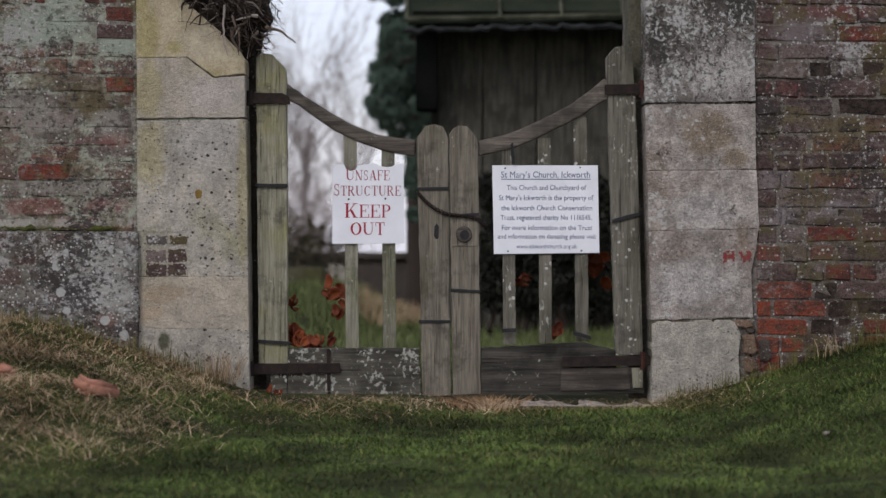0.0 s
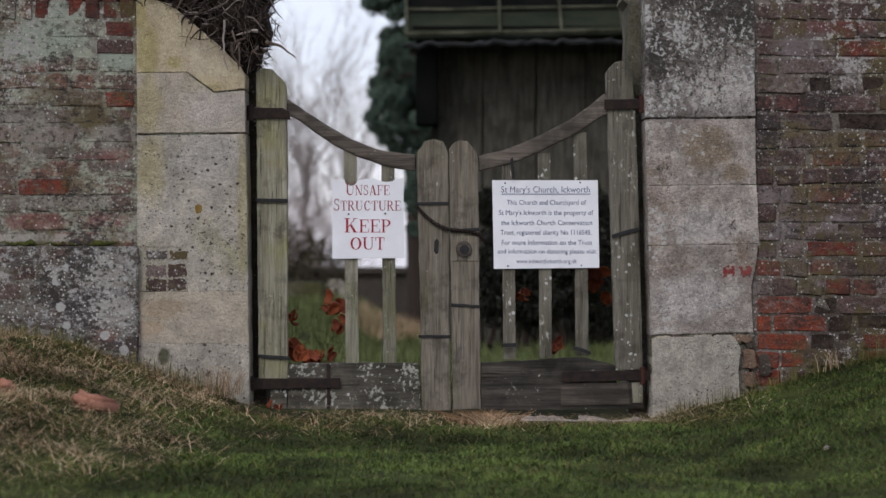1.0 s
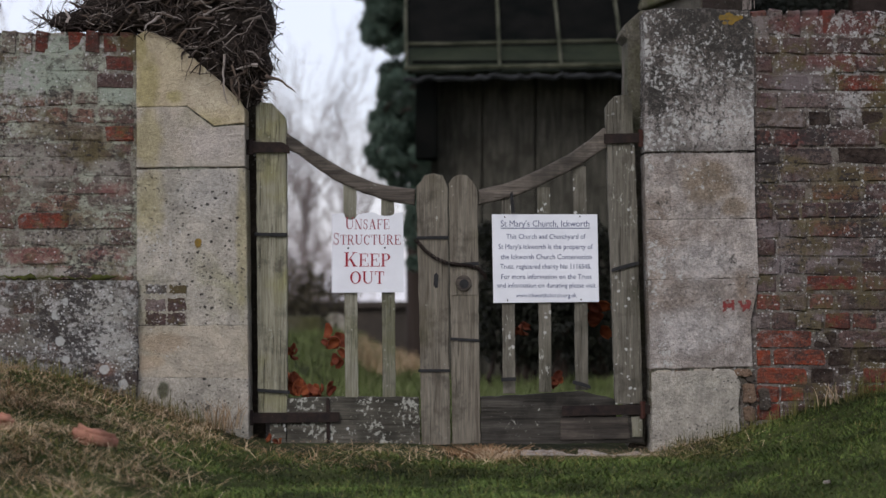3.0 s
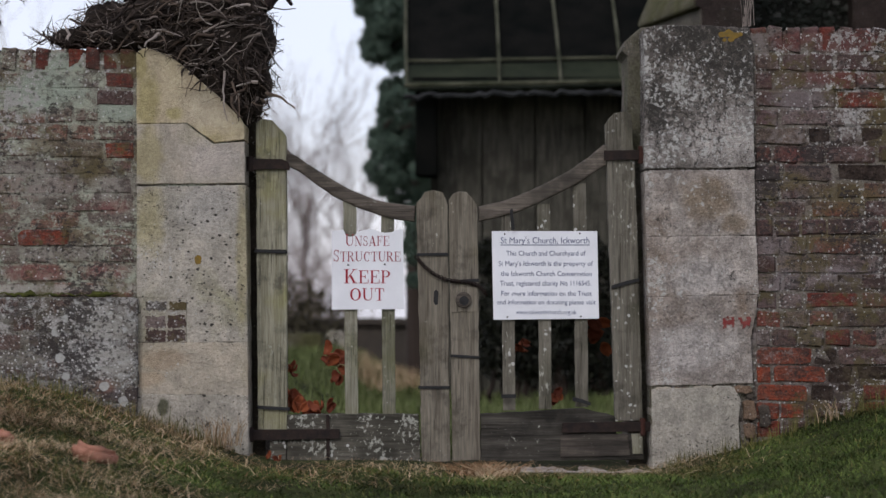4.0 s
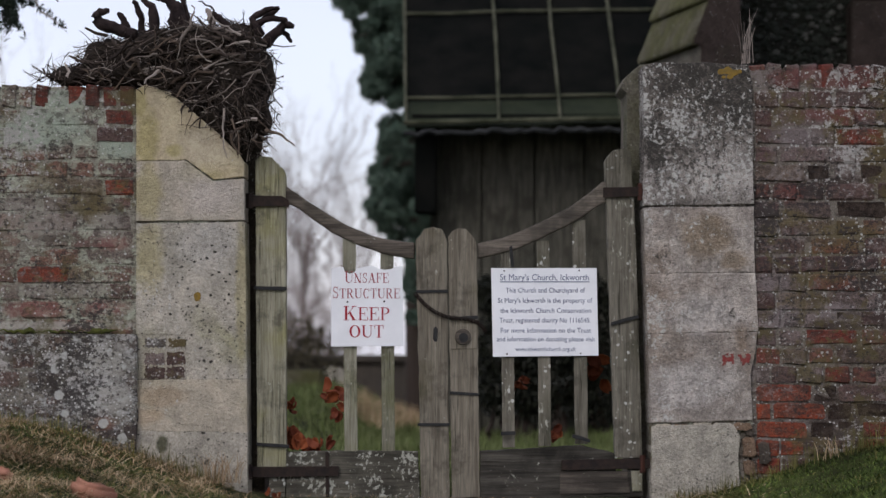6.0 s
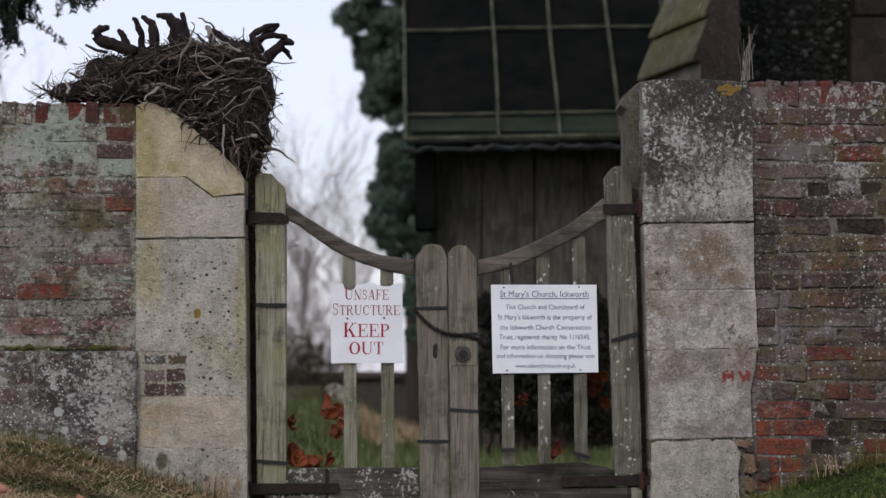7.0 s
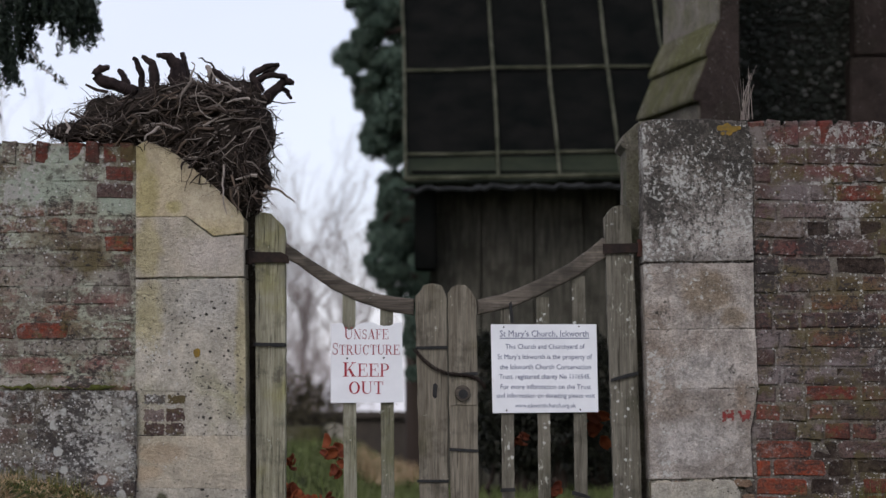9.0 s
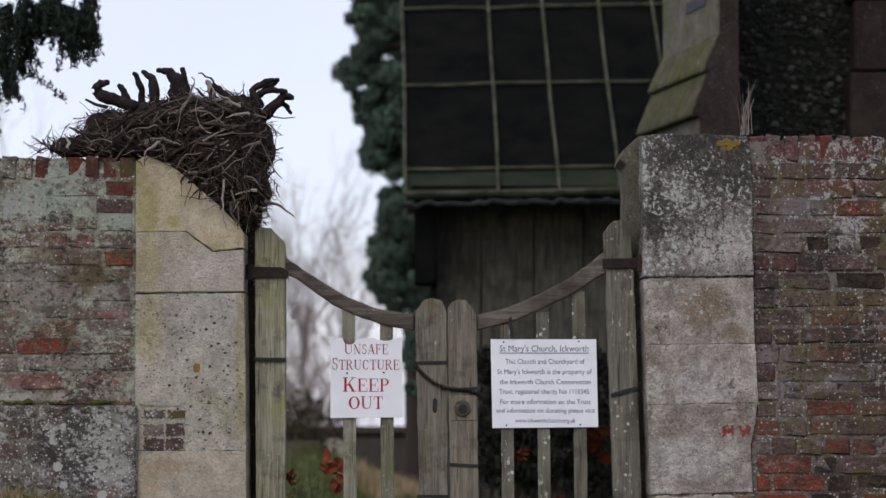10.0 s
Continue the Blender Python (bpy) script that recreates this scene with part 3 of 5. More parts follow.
def blades(name, n, xr, yr, tall, wide, lean, material, label, seed, keep=None, drop=0.004, curl=0.5):
    """Many bent blades of grass in one mesh. keep: how likely a blade grows at a place."""
    g = np.random.default_rng(seed)
    x, y = g.uniform(*xr, n), g.uniform(*yr, n)
    if keep is not None:
        ok = g.uniform(0, 1, n) < keep(x, y)
        x, y = x[ok], y[ok]
    n = len(x)
    h = g.uniform(tall[0], tall[1], n) * (0.55 + 0.45 * g.random(n)) * (0.7 + 0.6 * patchy(x, y, 5.0, 0.5)) * (1 - 0.72 * ease(9.45, 9.7, y) * ease(0.95, 0.8, np.abs(x)) * ease(10.3, 9.95, y))
    a = g.uniform(0, 2 * np.pi, n)
    b = a + np.pi / 2 + g.normal(0, 0.4, n)
    ln = np.abs(g.normal(lean, (1.02 - lean) * 0.5 + 0.02, n))
    w = g.uniform(wide[0], wide[1], n) / 2
    base = np.stack([x, y, ground_z(x, y) - drop], 1)
    way = np.stack([np.cos(b), np.sin(b), np.zeros(n)], 1)
    side = np.stack([np.cos(a), np.sin(a), np.zeros(n)], 1) * w[:, None]
    up = np.array([0, 0, 1.0])
    rise = np.sqrt(np.maximum(0.02, 1 - np.minimum(0.98, ln) ** 2))
    mid = base + way * (h * ln * 0.35)[:, None] + up * (h * 0.55 * rise)[:, None]
    tip = base + way * (h * ln)[:, None] + up * (h * rise * (1 - 0.35 * curl * ln))[:, None]
    v = np.stack([base - side, base + side, mid + side * 0.8, mid - side * 0.8, tip], 1).reshape(-1, 3)
    i = np.arange(n) * 5
    f = [q for k in i.tolist() for q in ((k, k + 1, k + 2, k + 3), (k + 3, k + 2, k + 4))]
    return tagged(mesh_part(name, v, f, material), label, "grass", kind="stuff")


def patchy(x, y, s, p):
    return 0.5 + 0.5 * np.sin(s * x + 1.7 * np.sin(s * 0.7 * y + p)) * np.sin(s * 1.3 * y + 1.1 * np.sin(s * 0.6 * x) + p)


def lit_side(x, y):
    """1 on the green turf, 0 on the straw-covered bank by the wall and along the foot of the gate."""
    bank = ease(-0.55, -1.05, x + 0.12 * (9.9 - y) - 0.12 * np.sin(4 * y))
    foot = ease(9.0, 9.65, y + 0.25 * patchy(x, y, 5.5, 4.0)) * ease(1.35, 0.95, np.abs(x))
    return 1 - np.maximum(bank * 0.9, foot * (0.5 + 0.4 * patchy(x, y, 7.5, 2.0)))


def straw_bank(x, y):
    return (1 - lit_side(x, y)) * (0.32 + 0.68 * ease(0.3, 0.75, patchy(x + 0.3 * np.sin(7 * y), y, 9.5, 0.4) * 0.6 + 0.4 * patchy(x, y, 21.0, 2.0))) * (1 - 0.6 * ease(-1.0, -0.7, x)) * (0.25 + 0.75 * ease(0.25, 0.7, patchy(x, y, 6.5, 1.0))) * ease(6.9, 8.2, y)


FRONT = ((-2.3, 2.3), (6.3, 9.93))
blades("turf_grass", 260000, *FRONT, (0.014, 0.046), (0.002, 0.0046), 0.84, GRASS, "short dark green grass in front of the gate", 1, lambda x, y: np.clip(0.12 + 0.88 * lit_side(x, y) + 0.4 * ease(0.55, 0.9, patchy(x, y, 4.4, 5.0)), 0, 1))
blades("mossy_grass", 80000, *FRONT, (0.015, 0.06), (0.002, 0.004), 0.8, GRASS_DULL, "yellowish mossy grass on the banks", 2, lambda x, y: 0.12 + 0.3 * ease(0.5, 0.9, patchy(x, y, 2.2, 3.0)) + 0.5 * (1 - lit_side(x, y)))
blades("dead_straw", 130000, *FRONT, (0.08, 0.27), (0.0014, 0.0030), 0.992, STRAW, "matted dead straw lying on the bank", 3, straw_bank, -0.012, 0.9)
blades("bracken_litter", 80000, *FRONT, (0.04, 0.13), (0.0018, 0.0036), 0.98, STRAW_RED, "brown dead bracken litter on the bank", 4, lambda x, y: straw_bank(x + 0.4, y), -0.008, 0.9)


blades("threshold_moss", 16000, (0.15, 1.2), (9.25, 9.8), (0.012, 0.045), (0.002, 0.004), 0.8, GRASS_DULL, "yellowish moss and thin grass before the threshold", 8, lambda x, y: 0.25 + 0.75 * patchy(x, y, 6.0, 1.0))


def wall_foot(x, y):
    return ease(9.70, 9.86, y) * ease(0.78, 0.95, np.abs(x)) * (0.3 + 0.7 * patchy(x, y, 9, 2))


blades("wall_foot_grass", 11000, (-2.3, 2.3), (9.6, 9.9), (0.05, 0.13), (0.0018, 0.0035), 0.35, GRASS_DULL, "longer unkempt grass at the wall's foot", 5, wall_foot)
blades("yard_grass", 80000, (-2.6, 2.2), (10.4, 27.5), (0.05, 0.13), (0.004, 0.009), 0.4, YARD_GRASS, "rough green churchyard grass behind the gate", 6)
blades("tall_dry_grass", 5000, (-0.85, 0.2), (19.5, 26.5), (0.12, 0.22), (0.005, 0.010), 0.35, STRAW, "tall dry grass before the far boundary wall", 7, lambda x, y: 0.2 + 0.8 * patchy(x, y, 1.6, 0))


def tuft(name, at, n, tall, spread, material, label, seed, lean=0.35):
    """A clump of long blades growing out of one place."""
    r = random.Random(seed)
    h = Heap()
    for _ in range(n):
        a, t = r.uniform(0, 6.28), r.uniform(0.6, 1) * tall
        b = Vector((r.gauss(0, spread), r.gauss(0, spread), 0)) + Vector(at)
        d = Vector((math.cos(a), math.sin(a), 0)) * t * r.uniform(0.1, lean * 2)
        h.tube([b, b + d * 0.3 + Vector((0, 0, t * 0.55)), b + d + Vector((0, 0, t))], [0.0018, 0.0014, 0.0005], 3)
    return tagged(h.link(name, material), label, "grass", kind="stuff")


tuft("straw_tuft", P(395, 672, 9.84), 46, 0.13, 0.035, STRAW, "upright tuft of pale straw beside the pier", 11)
tuft("straw_heap", Vector((0.13, 9.66, -0.04)), 200, 0.06, 0.055, STRAW_RED, "flattened brown heap of dead straw under the gate", 12, 1.1)
tuft("straw_heap", Vector((0.20, 9.62, -0.045)), 110, 0.06, 0.05, STRAW, "pale heap of dead straw under the gate", 13, 1.2)
tuft("grass_tuft", P(1475, 632, 9.84), 16, 0.10, 0.03, STRAW, "thin pale grass tuft at the wall's foot", 14)
tuft("wall_top_grass", P(1322, -70, 10.05), 14, 0.24, 0.014, TWIG, "dry grass tuft growing on the wall top", 15, 0.14)

# ---- brick walls ----
BRICK_MESHES = []
for k in range(6):
    bm = bmesh.new()
    bmesh.ops.create_cube(bm, size=1)
    bmesh.ops.bevel(bm, geom=bm.edges[:], offset=0.085, segments=1, affect="EDGES")
    r = random.Random(100 + k)
    for v in bm.verts:
        v.co += Vector((r.uniform(-0.034, 0.034), r.uniform(-0.035, 0.035), r.uniform(-0.10, 0.10)))
    me = bpy.data.meshes.new("brick")
    bm.to_mesh(me)
    bm.free()
    BRICK_MESHES.append(me)
TINTED = {}


def brick_mesh(material):
    """One of the worn brick shapes, in a material."""
    k = (rnd.randrange(len(BRICK_MESHES)), material.name)
    if k not in TINTED:
        TINTED[k] = BRICK_MESHES[k[0]].copy()
        TINTED[k].materials.append(material)
    return TINTED[k]


def lay(parent, x0, x1, z0, z1, y, material, deep=0.10, rough=0.003):
    """One brick, with its face at about y."""
    ob = new("brick", brick_mesh(material))
    ob.parent = parent
    c = Vector(((x0 + x1) / 2, y + deep / 2 + rnd.uniform(-rough, rough) + (0.006 if material is BRICK_HOLLOW else 0), (z0 + z1) / 2 + rnd.uniform(-0.0012, 0.0012)))
    ob.location = c - base_of(parent)
    ob.scale = (x1 - x0, deep, z1 - z0)
    ob.rotation_euler = (0, rnd.gauss(0, 0.010), rnd.gauss(0, 0.012))
    return ob


def far_bricks(parent, x0, x1, z0, z1, y, material, pitch):
    """The stretch of a wall beyond the part built brick by brick, as one mesh."""
    h = Heap()
    z, row = z0, 0
    while z < z1 - 0.02:
        x = x0 - (0.11 if row % 2 else 0)
        while x < x1:
            a, b = max(x, x0) + 0.005, min(x + 0.225, x1) - 0.005
            if b - a > 0.02:
                o = rnd.uniform(-0.004, 0.004)
                v = [(px, y + o + py, pz) for px in (a, b) for py in (0, 0.09) for pz in (z + 0.005, z + pitch - 0.005)]
                h.add(v, [(0, 1, 3, 2), (4, 6, 7, 5), (0, 4, 5, 1), (2, 3, 7, 6), (1, 5, 7, 3), (0, 2, 6, 4)])
            x += 0.225
        z, row = z + pitch, row + 1
    return tagged(h.link("brickwork", material, parent), kind="stuff")



def courses(parent, x0, x1, z_top, z_low, y, choose, pitch=31 / 440):
    """Courses of mixed stretchers and headers from the top down."""
    z, row = z_top, 0
    while z > z_low:
        x = x0
        first = True
        while x < x1 - 0.01:
            length = 0.107 if rnd.random() < 0.46 else rnd.uniform(0.205, 0.232)
            if first and row % 2:
                length = rnd.uniform(0.06, 0.11)
            first = False
            e = min(x + length, x1)
            if x1 - e < 0.04:
                e = x1
            j = rnd.uniform(0.003, 0.006)
            z0 = z - pitch
            lay(parent, x + j, e - j, z0 + rnd.uniform(0.003, 0.006), z - rnd.uniform(0.003, 0.006), y, choose((x + e) / 2, (z + z0) / 2))
            x = e
        z, row = z - pitch, row + 1


def U(u):
    return (u - 784) / 440


def V(v):
    return EYE + (419 - v) / 440


# right-hand wall
wall_right = tagged(part("wall_right", box(bmesh.new(), (U(1330), 9.9185, -0.3), (4.6, 10.27, V(-60)), 0.004), MORTAR), "old red and purple brick garden wall patched with lichen", "wall", kind="structure")
RED_SPOTS = [(1384, 513), (1355, 545), (1395, 545), (1384, 578), (1360, 610), (1430, 610), (1540, 60), (1488, 410), (1480, 470), (1355, 513)]
DARK_SPOTS = [(1480, 188), (1555, 188), (1550, 124), (1445, 124), (1455, 515), (1500, 560), (1470, 590), (1540, 540), (1505, 395)]


def choose_right(x, z):
    u, v = 784 + 440 * x, 419 - 440 * (z - EYE)
    if any(abs(u - a) < 40 and abs(v - b) < 17 for a, b in RED_SPOTS):
        return BRICK_ORANGE if v > 490 and u < 1420 else BRICK_RED
    if any(abs(u - a) < 40 and abs(v - b) < 16 for a, b in DARK_SPOTS):
        return BRICK_HOLLOW
    return (BRICK_RED if rnd.random() < 0.5 else BRICK_PURPLE) if v > 500 else BRICK_PURPLE if rnd.random() < 0.15 else BRICK_OLD


courses(wall_right, U(1338), 2.12, V(-22), -0.05, 9.912, choose_right, 32.5 / 440)
far_bricks(wall_right, 2.13, 4.58, -0.1, V(-24), 9.912, BRICK_OLD, 32.5 / 440)
x = U(1330)
while x < 4.5:
    w = 0.068 + rnd.uniform(-0.004, 0.006)
    lay(wall_right, x + 0.004, x + w - 0.004, V(-23), V(-70) + rnd.uniform(-0.006, 0.004), 9.915, BRICK_RED if rnd.random() < 0.22 else BRICK_OLD, 0.22 if x < 4.6 else 0.1, 0.006)
    lay(wall_right, x + 0.004, x + w - 0.004, V(-24), V(-70) + rnd.uniform(-0.006, 0.004), 10.14, BRICK_OLD, 0.12, 0.004) if x < 2.3 else None
    x += w

# left-hand wall with its mossy ledge and plinth
wall_left = tagged(part("wall_left", box(bmesh.new(), (-4.6, 9.9095, -0.3), (U(245), 10.27, V(-24)), 0.004), MORTAR_GREY), "lime-washed brick garden wall, grey with lichen", "wall", kind="structure")


LEFT_REDS = [(165, 57), (222, 150), (95, 305), (225, 366)]
# The first is a hole; a darker brick colour gives its shade.
LEFT_DARKS = [(205, 57), (48, 305)]


def choose_left(x, z):
    u, v = 784 + 440 * x, 419 - 440 * (z - EYE)
    if u > 138 and -40 < v < 42:
        return BRICK_RED
    if any(abs(u - a) < 24 and abs(v - b) < 16 for a, b in LEFT_REDS):
        return BRICK_ORANGE
    if any(abs(u - a) < 24 and abs(v - b) < 16 for a, b in LEFT_DARKS):
        return BRICK_PURPLE
    return BRICK_WASH


def choose_plinth(x, z):
    return BRICK_RED if rnd.random() < 0.02 else BRICK_PLINTH


courses(wall_left, -2.12, U(240), V(10), V(392), 9.906, choose_left)
far_bricks(wall_left, -4.58, -2.13, V(400), V(10), 9.906, BRICK_WASH, 31 / 440)
x = U(240)
while x > -4.5:
    w = 0.066 + rnd.uniform(-0.004, 0.006)
    m = BRICK_RED if x > U(140) or U(72) < x < U(98) else BRICK_WASH
    lay(wall_left, x - w + 0.003, x - 0.003, V(8), V(-32) + rnd.uniform(-0.005, 0.003), 9.905, m, 0.22, 0.003)
    lay(wall_left, x - w + 0.003, x - 0.003, V(8), V(-32), 10.14, BRICK_WASH, 0.12, 0.004) if x > -2.3 else None
    x -= w
plinth = part("plinth", box(bmesh.new(), (-4.6, 9.8685, -0.3), (U(246), 9.909, V(410)), 0.006), MORTAR_PLINTH, wall_left, "grey plinth under a mossy ledge")
courses(plinth, -2.12, U(248), V(412), V(640), 9.868, choose_plinth)
h = Heap()
g = np.random.default_rng(5)
mx = np.linspace(-4.6, U(212), 260)
top = np.stack([mx, np.full(260, 9.86), V(405) + 0.004 * g.normal(size=260)], 1)
h.tube(top + np.array([0, 0.03, 0]) + g.normal(0, 0.002, (260, 3)), np.clip(0.004 + 0.007 * np.sin(mx * 9 + np.sin(mx * 31)) + 0.008 * g.random(260), 0.0015, 0.018) * np.clip((U(212) - mx) / 0.08, 0.1, 1), 7)
h.link("ledge", MOSS, plinth, "ledge green with moss", True)

# ---- stone piers ----
pier = thing("gate_pier", (U(340), 10.1, -0.2), "cream limestone gate pier with a broken sloping top", "gate pier", "gate piers")
B = 10.26
slab("block", [(241, -24), (258, -33), (302, -18), (345, 18), (392, 58), (424, 90), (433, 106), (433, 131), (380, 136.5), (331, 101), (300, 102), (242, 103)], FACE, B, STONE_CREAM, pier, "cracked cream top block")
slab("block", [(242, 103.4), (300, 102.4), (330.5, 102.2), (378, 139), (433, 134), (434, 208), (242, 210)], FACE + 0.002, B, STONE_BUFF, pier)
slab("block", [(242, 214), (380, 212.5), (435, 211), (438, 412), (439, 489.5), (332, 489.5), (331, 412), (243, 410)], FACE, B, STONE_GREY, pier, "", 0.0015, 0.003)
slab("block", [(230, 490), (439, 490), (440, 583), (228, 580)], FACE, B, STONE_WARM, pier, "", 0.0025, 0.002)
slab("mortar_core", [(246, -10), (262, -22), (300, -8), (420, 100), (428, 790), (246, 790)], FACE + 0.014, B - 0.02, MORTAR_GREY, pier, "", 0.0, 0.0)
slab("block", [(226, 580.5), (440, 583.5), (442, 790), (224, 790)], FACE - 0.002, B, STONE_GREY, pier)
slab("brick_patch", [(244, 410.5), (330.5, 412.5), (331, 489), (232, 489)], FACE + 0.002, B, STONE_GREY, pier, "mortared patch of small dark bricks", 0.001, 0.001)
for a, b, v0, v1, m in ((256, 297, 417, 434, BRICK_PLINTH), (299, 330, 418, 434, BRICK_OLD), (257, 295, 443, 465, BRICK_OLD), (297, 330, 441, 465, BRICK_PURPLE), (258, 294, 467, 489, BRICK_PURPLE), (296, 330, 468, 488, BRICK_PURPLE)):
    slab("brick", [(a + 2, v0), (b - 1, v0 + 1), (b, v1 - 1), (a + 1, v1)], FACE + 0.0008, FACE + 0.05, m, pier, "", 0.005, 0.0, 0.007)
# The recess's shadow is given by the dull brown of this jamb.
slab("jamb", [(430, 60), (470, 100), (472, 790), (430, 790)], 10.12, 10.45, STONE_DULL, pier, "rear jamb, its shadow put into a dull brown")
slab("lichen_patch", [(346, 338), (353, 335), (358, 341), (356, 350), (349, 352), (345, 346)], FACE - 0.001, FACE + 0.004, LICHEN_GOLD, pier, "spot of golden lichen", 0.003, 0.0, 0.006)

pier_r = thing("gate_pier", (U(1240), 10.1, -0.2), "square limestone gate pier speckled with black and white lichen", "gate pier", "gate piers")
slab("block", [(1141, -66), (1160, -71), (1240, -73), (1328, -68), (1334, -40), (1336, 60), (1337, 180), (1142, 182)], FACE, B, STONE_BLACK, pier_r, "top block black and white with lichen", 0.0025)
slab("block", [(1142, 186), (1337, 184), (1338, 300.5), (1145, 302.5)], FACE + 0.002, B, STONE_LICHEN, pier_r)
slab("block", [(1145, 303), (1339, 301), (1344, 405), (1148, 409)], FACE + 0.001, B, STONE_LICHEN, pier_r)
slab("block", [(1148, 409.5), (1343, 405.5), (1338, 440), (1330, 480), (1333, 562), (1152, 567)], FACE, B, STONE_LICHEN, pier_r)
slab("block", [(1154, 573), (1200, 571), (1300, 569), (1312, 590), (1308, 640), (1313, 790), (1154, 790)], FACE - 0.012, B, STONE_GREY, pier_r, "grey base block", 0.004)
slab("mortar_bed", [(1152, 565), (1334, 562), (1332, 580), (1310, 600), (1318, 790), (1158, 790)], FACE + 0.012, B, MORTAR_GREY, pier_r)
for a, b, c, d in ((1318, 570, 1338, 590), (1314, 592, 1340, 628), (1342, 600, 1366, 640), (1316, 632, 1340, 660)):
    slab("rubble_stone", [(a, b + 4), (a + 8, b), (c - 5, b + 2), (c, d - 6), (c - 8, d), (a + 3, d - 2)], FACE - 0.004, FACE + 0.08, STONE_RUST if a < 1317 else STONE_DULL, pier_r, "", 0.003, 0.006, 0.015)
for a, b, c, d, m in ((1192, 569, 1226, 582, STONE_RUST), (1228, 566, 1262, 574, STONE_WARM), (1264, 566, 1298, 576, STONE_GREY), (1160, 568, 1190, 575, STONE_WARM), (1300, 566, 1332, 580, STONE_RUST)):
    slab("rubble_stone", [(a, b + 3), (a + 6, b), (c - 4, b + 1), (c, d - 4), (c - 6, d), (a + 3, d - 1)], FACE - 0.010, FACE + 0.06, m, pier_r, "", 0.003, 0.003, 0.012)
# Darker stone than the pier: the rebate's shade is put into the colour.
slab("jamb", [(1112, -18), (1101, -27), (1106, -42), (1136, -68), (1150, -70), (1150, 790), (1112, 790)], 10.12, 10.45, STONE_PALE, pier_r, "rear jamb with a sloping cap, shade put into its colour")
for i, (a, b, q) in enumerate(((1280, -56, 7), (1292, -58, 9), (1303, -54, 8), (1312, -56, 5), (1296, -47, 6), (1284, -46, 4))):
    slab("lichen_patch", [(a + q * math.cos(w), b + q * 0.8 * math.sin(w)) for w in np.linspace(0, 5.6, 9)], FACE - 0.001 - 0.0005 * i, FACE + 0.004, LICHEN_GOLD, pier_r, "spot of golden lichen", 0.003, 0.0, 0.005)
for i, uv in enumerate(([(1280, 447), (1285, 446), (1287, 464), (1281, 466)], [(1286, 452), (1293, 450), (1298, 456), (1291, 461)], [(1294, 445), (1300, 444), (1301, 463), (1296, 464)], [(1285, 446), (1292, 444), (1291, 450)],
                       [(1308, 446), (1313, 444), (1316, 455), (1311, 460)], [(1314, 452), (1322, 450), (1324, 457), (1315, 466)], [(1322, 444), (1329, 446), (1327, 461), (1322, 459)])):
    slab("paint_mark", uv, FACE - 0.001 - 0.0004 * i, FACE + 0.003, RED_PAINT, pier_r, "smear of red paint", 0.004, 0.0, 0.005)
bm = box(bmesh.new(), (U(440), 9.80, -0.2), (U(1160), 10.32, -0.032))
bmesh.ops.subdivide_edges(bm, edges=[e for e in bm.edges if e.calc_length() > 1], cuts=60)
for v in bm.verts:
    v.co += Vector((0, 0.012, 0.006)) * noise.noise(v.co * 11) + Vector((0, 0.006, 0.003)) * noise.noise(v.co * 45)
tagged(part("threshold", bm, STONE_LICHEN), "worn pale stone threshold under the gate", "threshold", kind="structure")

slab("mortar_core", [(1148, -60), (1326, -60), (1326, 790), (1160, 790)], FACE + 0.014, B - 0.02, MORTAR, pier_r, "", 0.0, 0.0)

# ---- the gate ----
GF, GB = 9.985, 10.045


def hinge_band(parent, uv, y=GF - 0.007, m=STRAP, label="", name="band"):
    return slab(name, uv, y, y + 0.006, m, parent, label, 0.0006, 0.001)


def gate_leaf(label):
    return thing("gate_leaf", (0, GF, 0.0), label, "gate", "gate leaves")


def slats(parent, items):
    for u0, u1, v0, v1, t in items:
        slab("slat", [(u0 + t, v0), (u1 + t, v0), (u1, v1), (u0, v1)], GF + 0.018, GF + 0.042, OAK_SLAT if u0 < 800 else OAK_STREAK, parent, "", 0.001, 0.002)


leaf = gate_leaf("weathered oak gate leaf with curved top rail and open slats")
slab("hinge_stile", [(453, 102), (462, 94), (482, 96), (490, 106), (503, 118), (507, 128), (508, 300), (509, 655), (458, 655), (455, 400)], GF, GB + 0.01, OAK_GREEN, leaf, "green algae-covered stile")
slab("hinge_stile_foot", [(478, 657), (508, 657), (508, 703), (480, 703)], GF + 0.004, GB, OAK_PALE, leaf)
slab("meeting_stile", [(737, 244), (746, 234), (752, 224), (768, 220), (784, 224), (789, 234), (793, 246), (795, 450), (798, 700), (747, 702), (742, 450)], GF - 0.006, GB, OAK, leaf)
slab("top_rail", [(506, 146), (540, 170), (580, 196), (620, 219), (668, 238), (700, 244), (736, 248), (735, 277), (705, 273), (672, 265), (630, 250), (590, 231), (555, 207), (528, 186), (506, 176)], GF + 0.004, GB, OAK_RAIL, leaf, "downward curving top rail", 0.0015, 0.011)
slab("bottom_rail", [(509, 618), (600, 616), (742, 617), (745, 702), (509, 703)], GF + 0.003, GB, OAK_PALE, leaf, "split bottom rail spotted with white lichen", 0.002)
slats(leaf, [(612, 635, 236, 618, -4), (678, 701, 258, 618, -3)])
hinge_band(leaf, [(441, 164), (500, 165), (512, 172), (514, 186), (500, 183), (441, 184)], GF - 0.014, IRON, "rusty iron hinge strap", "hinge_strap")
hinge_band(leaf, [(444, 644), (602, 643), (602, 660), (444, 663)], GF - 0.012, IRON, "rusty iron hinge strap", "hinge_strap")
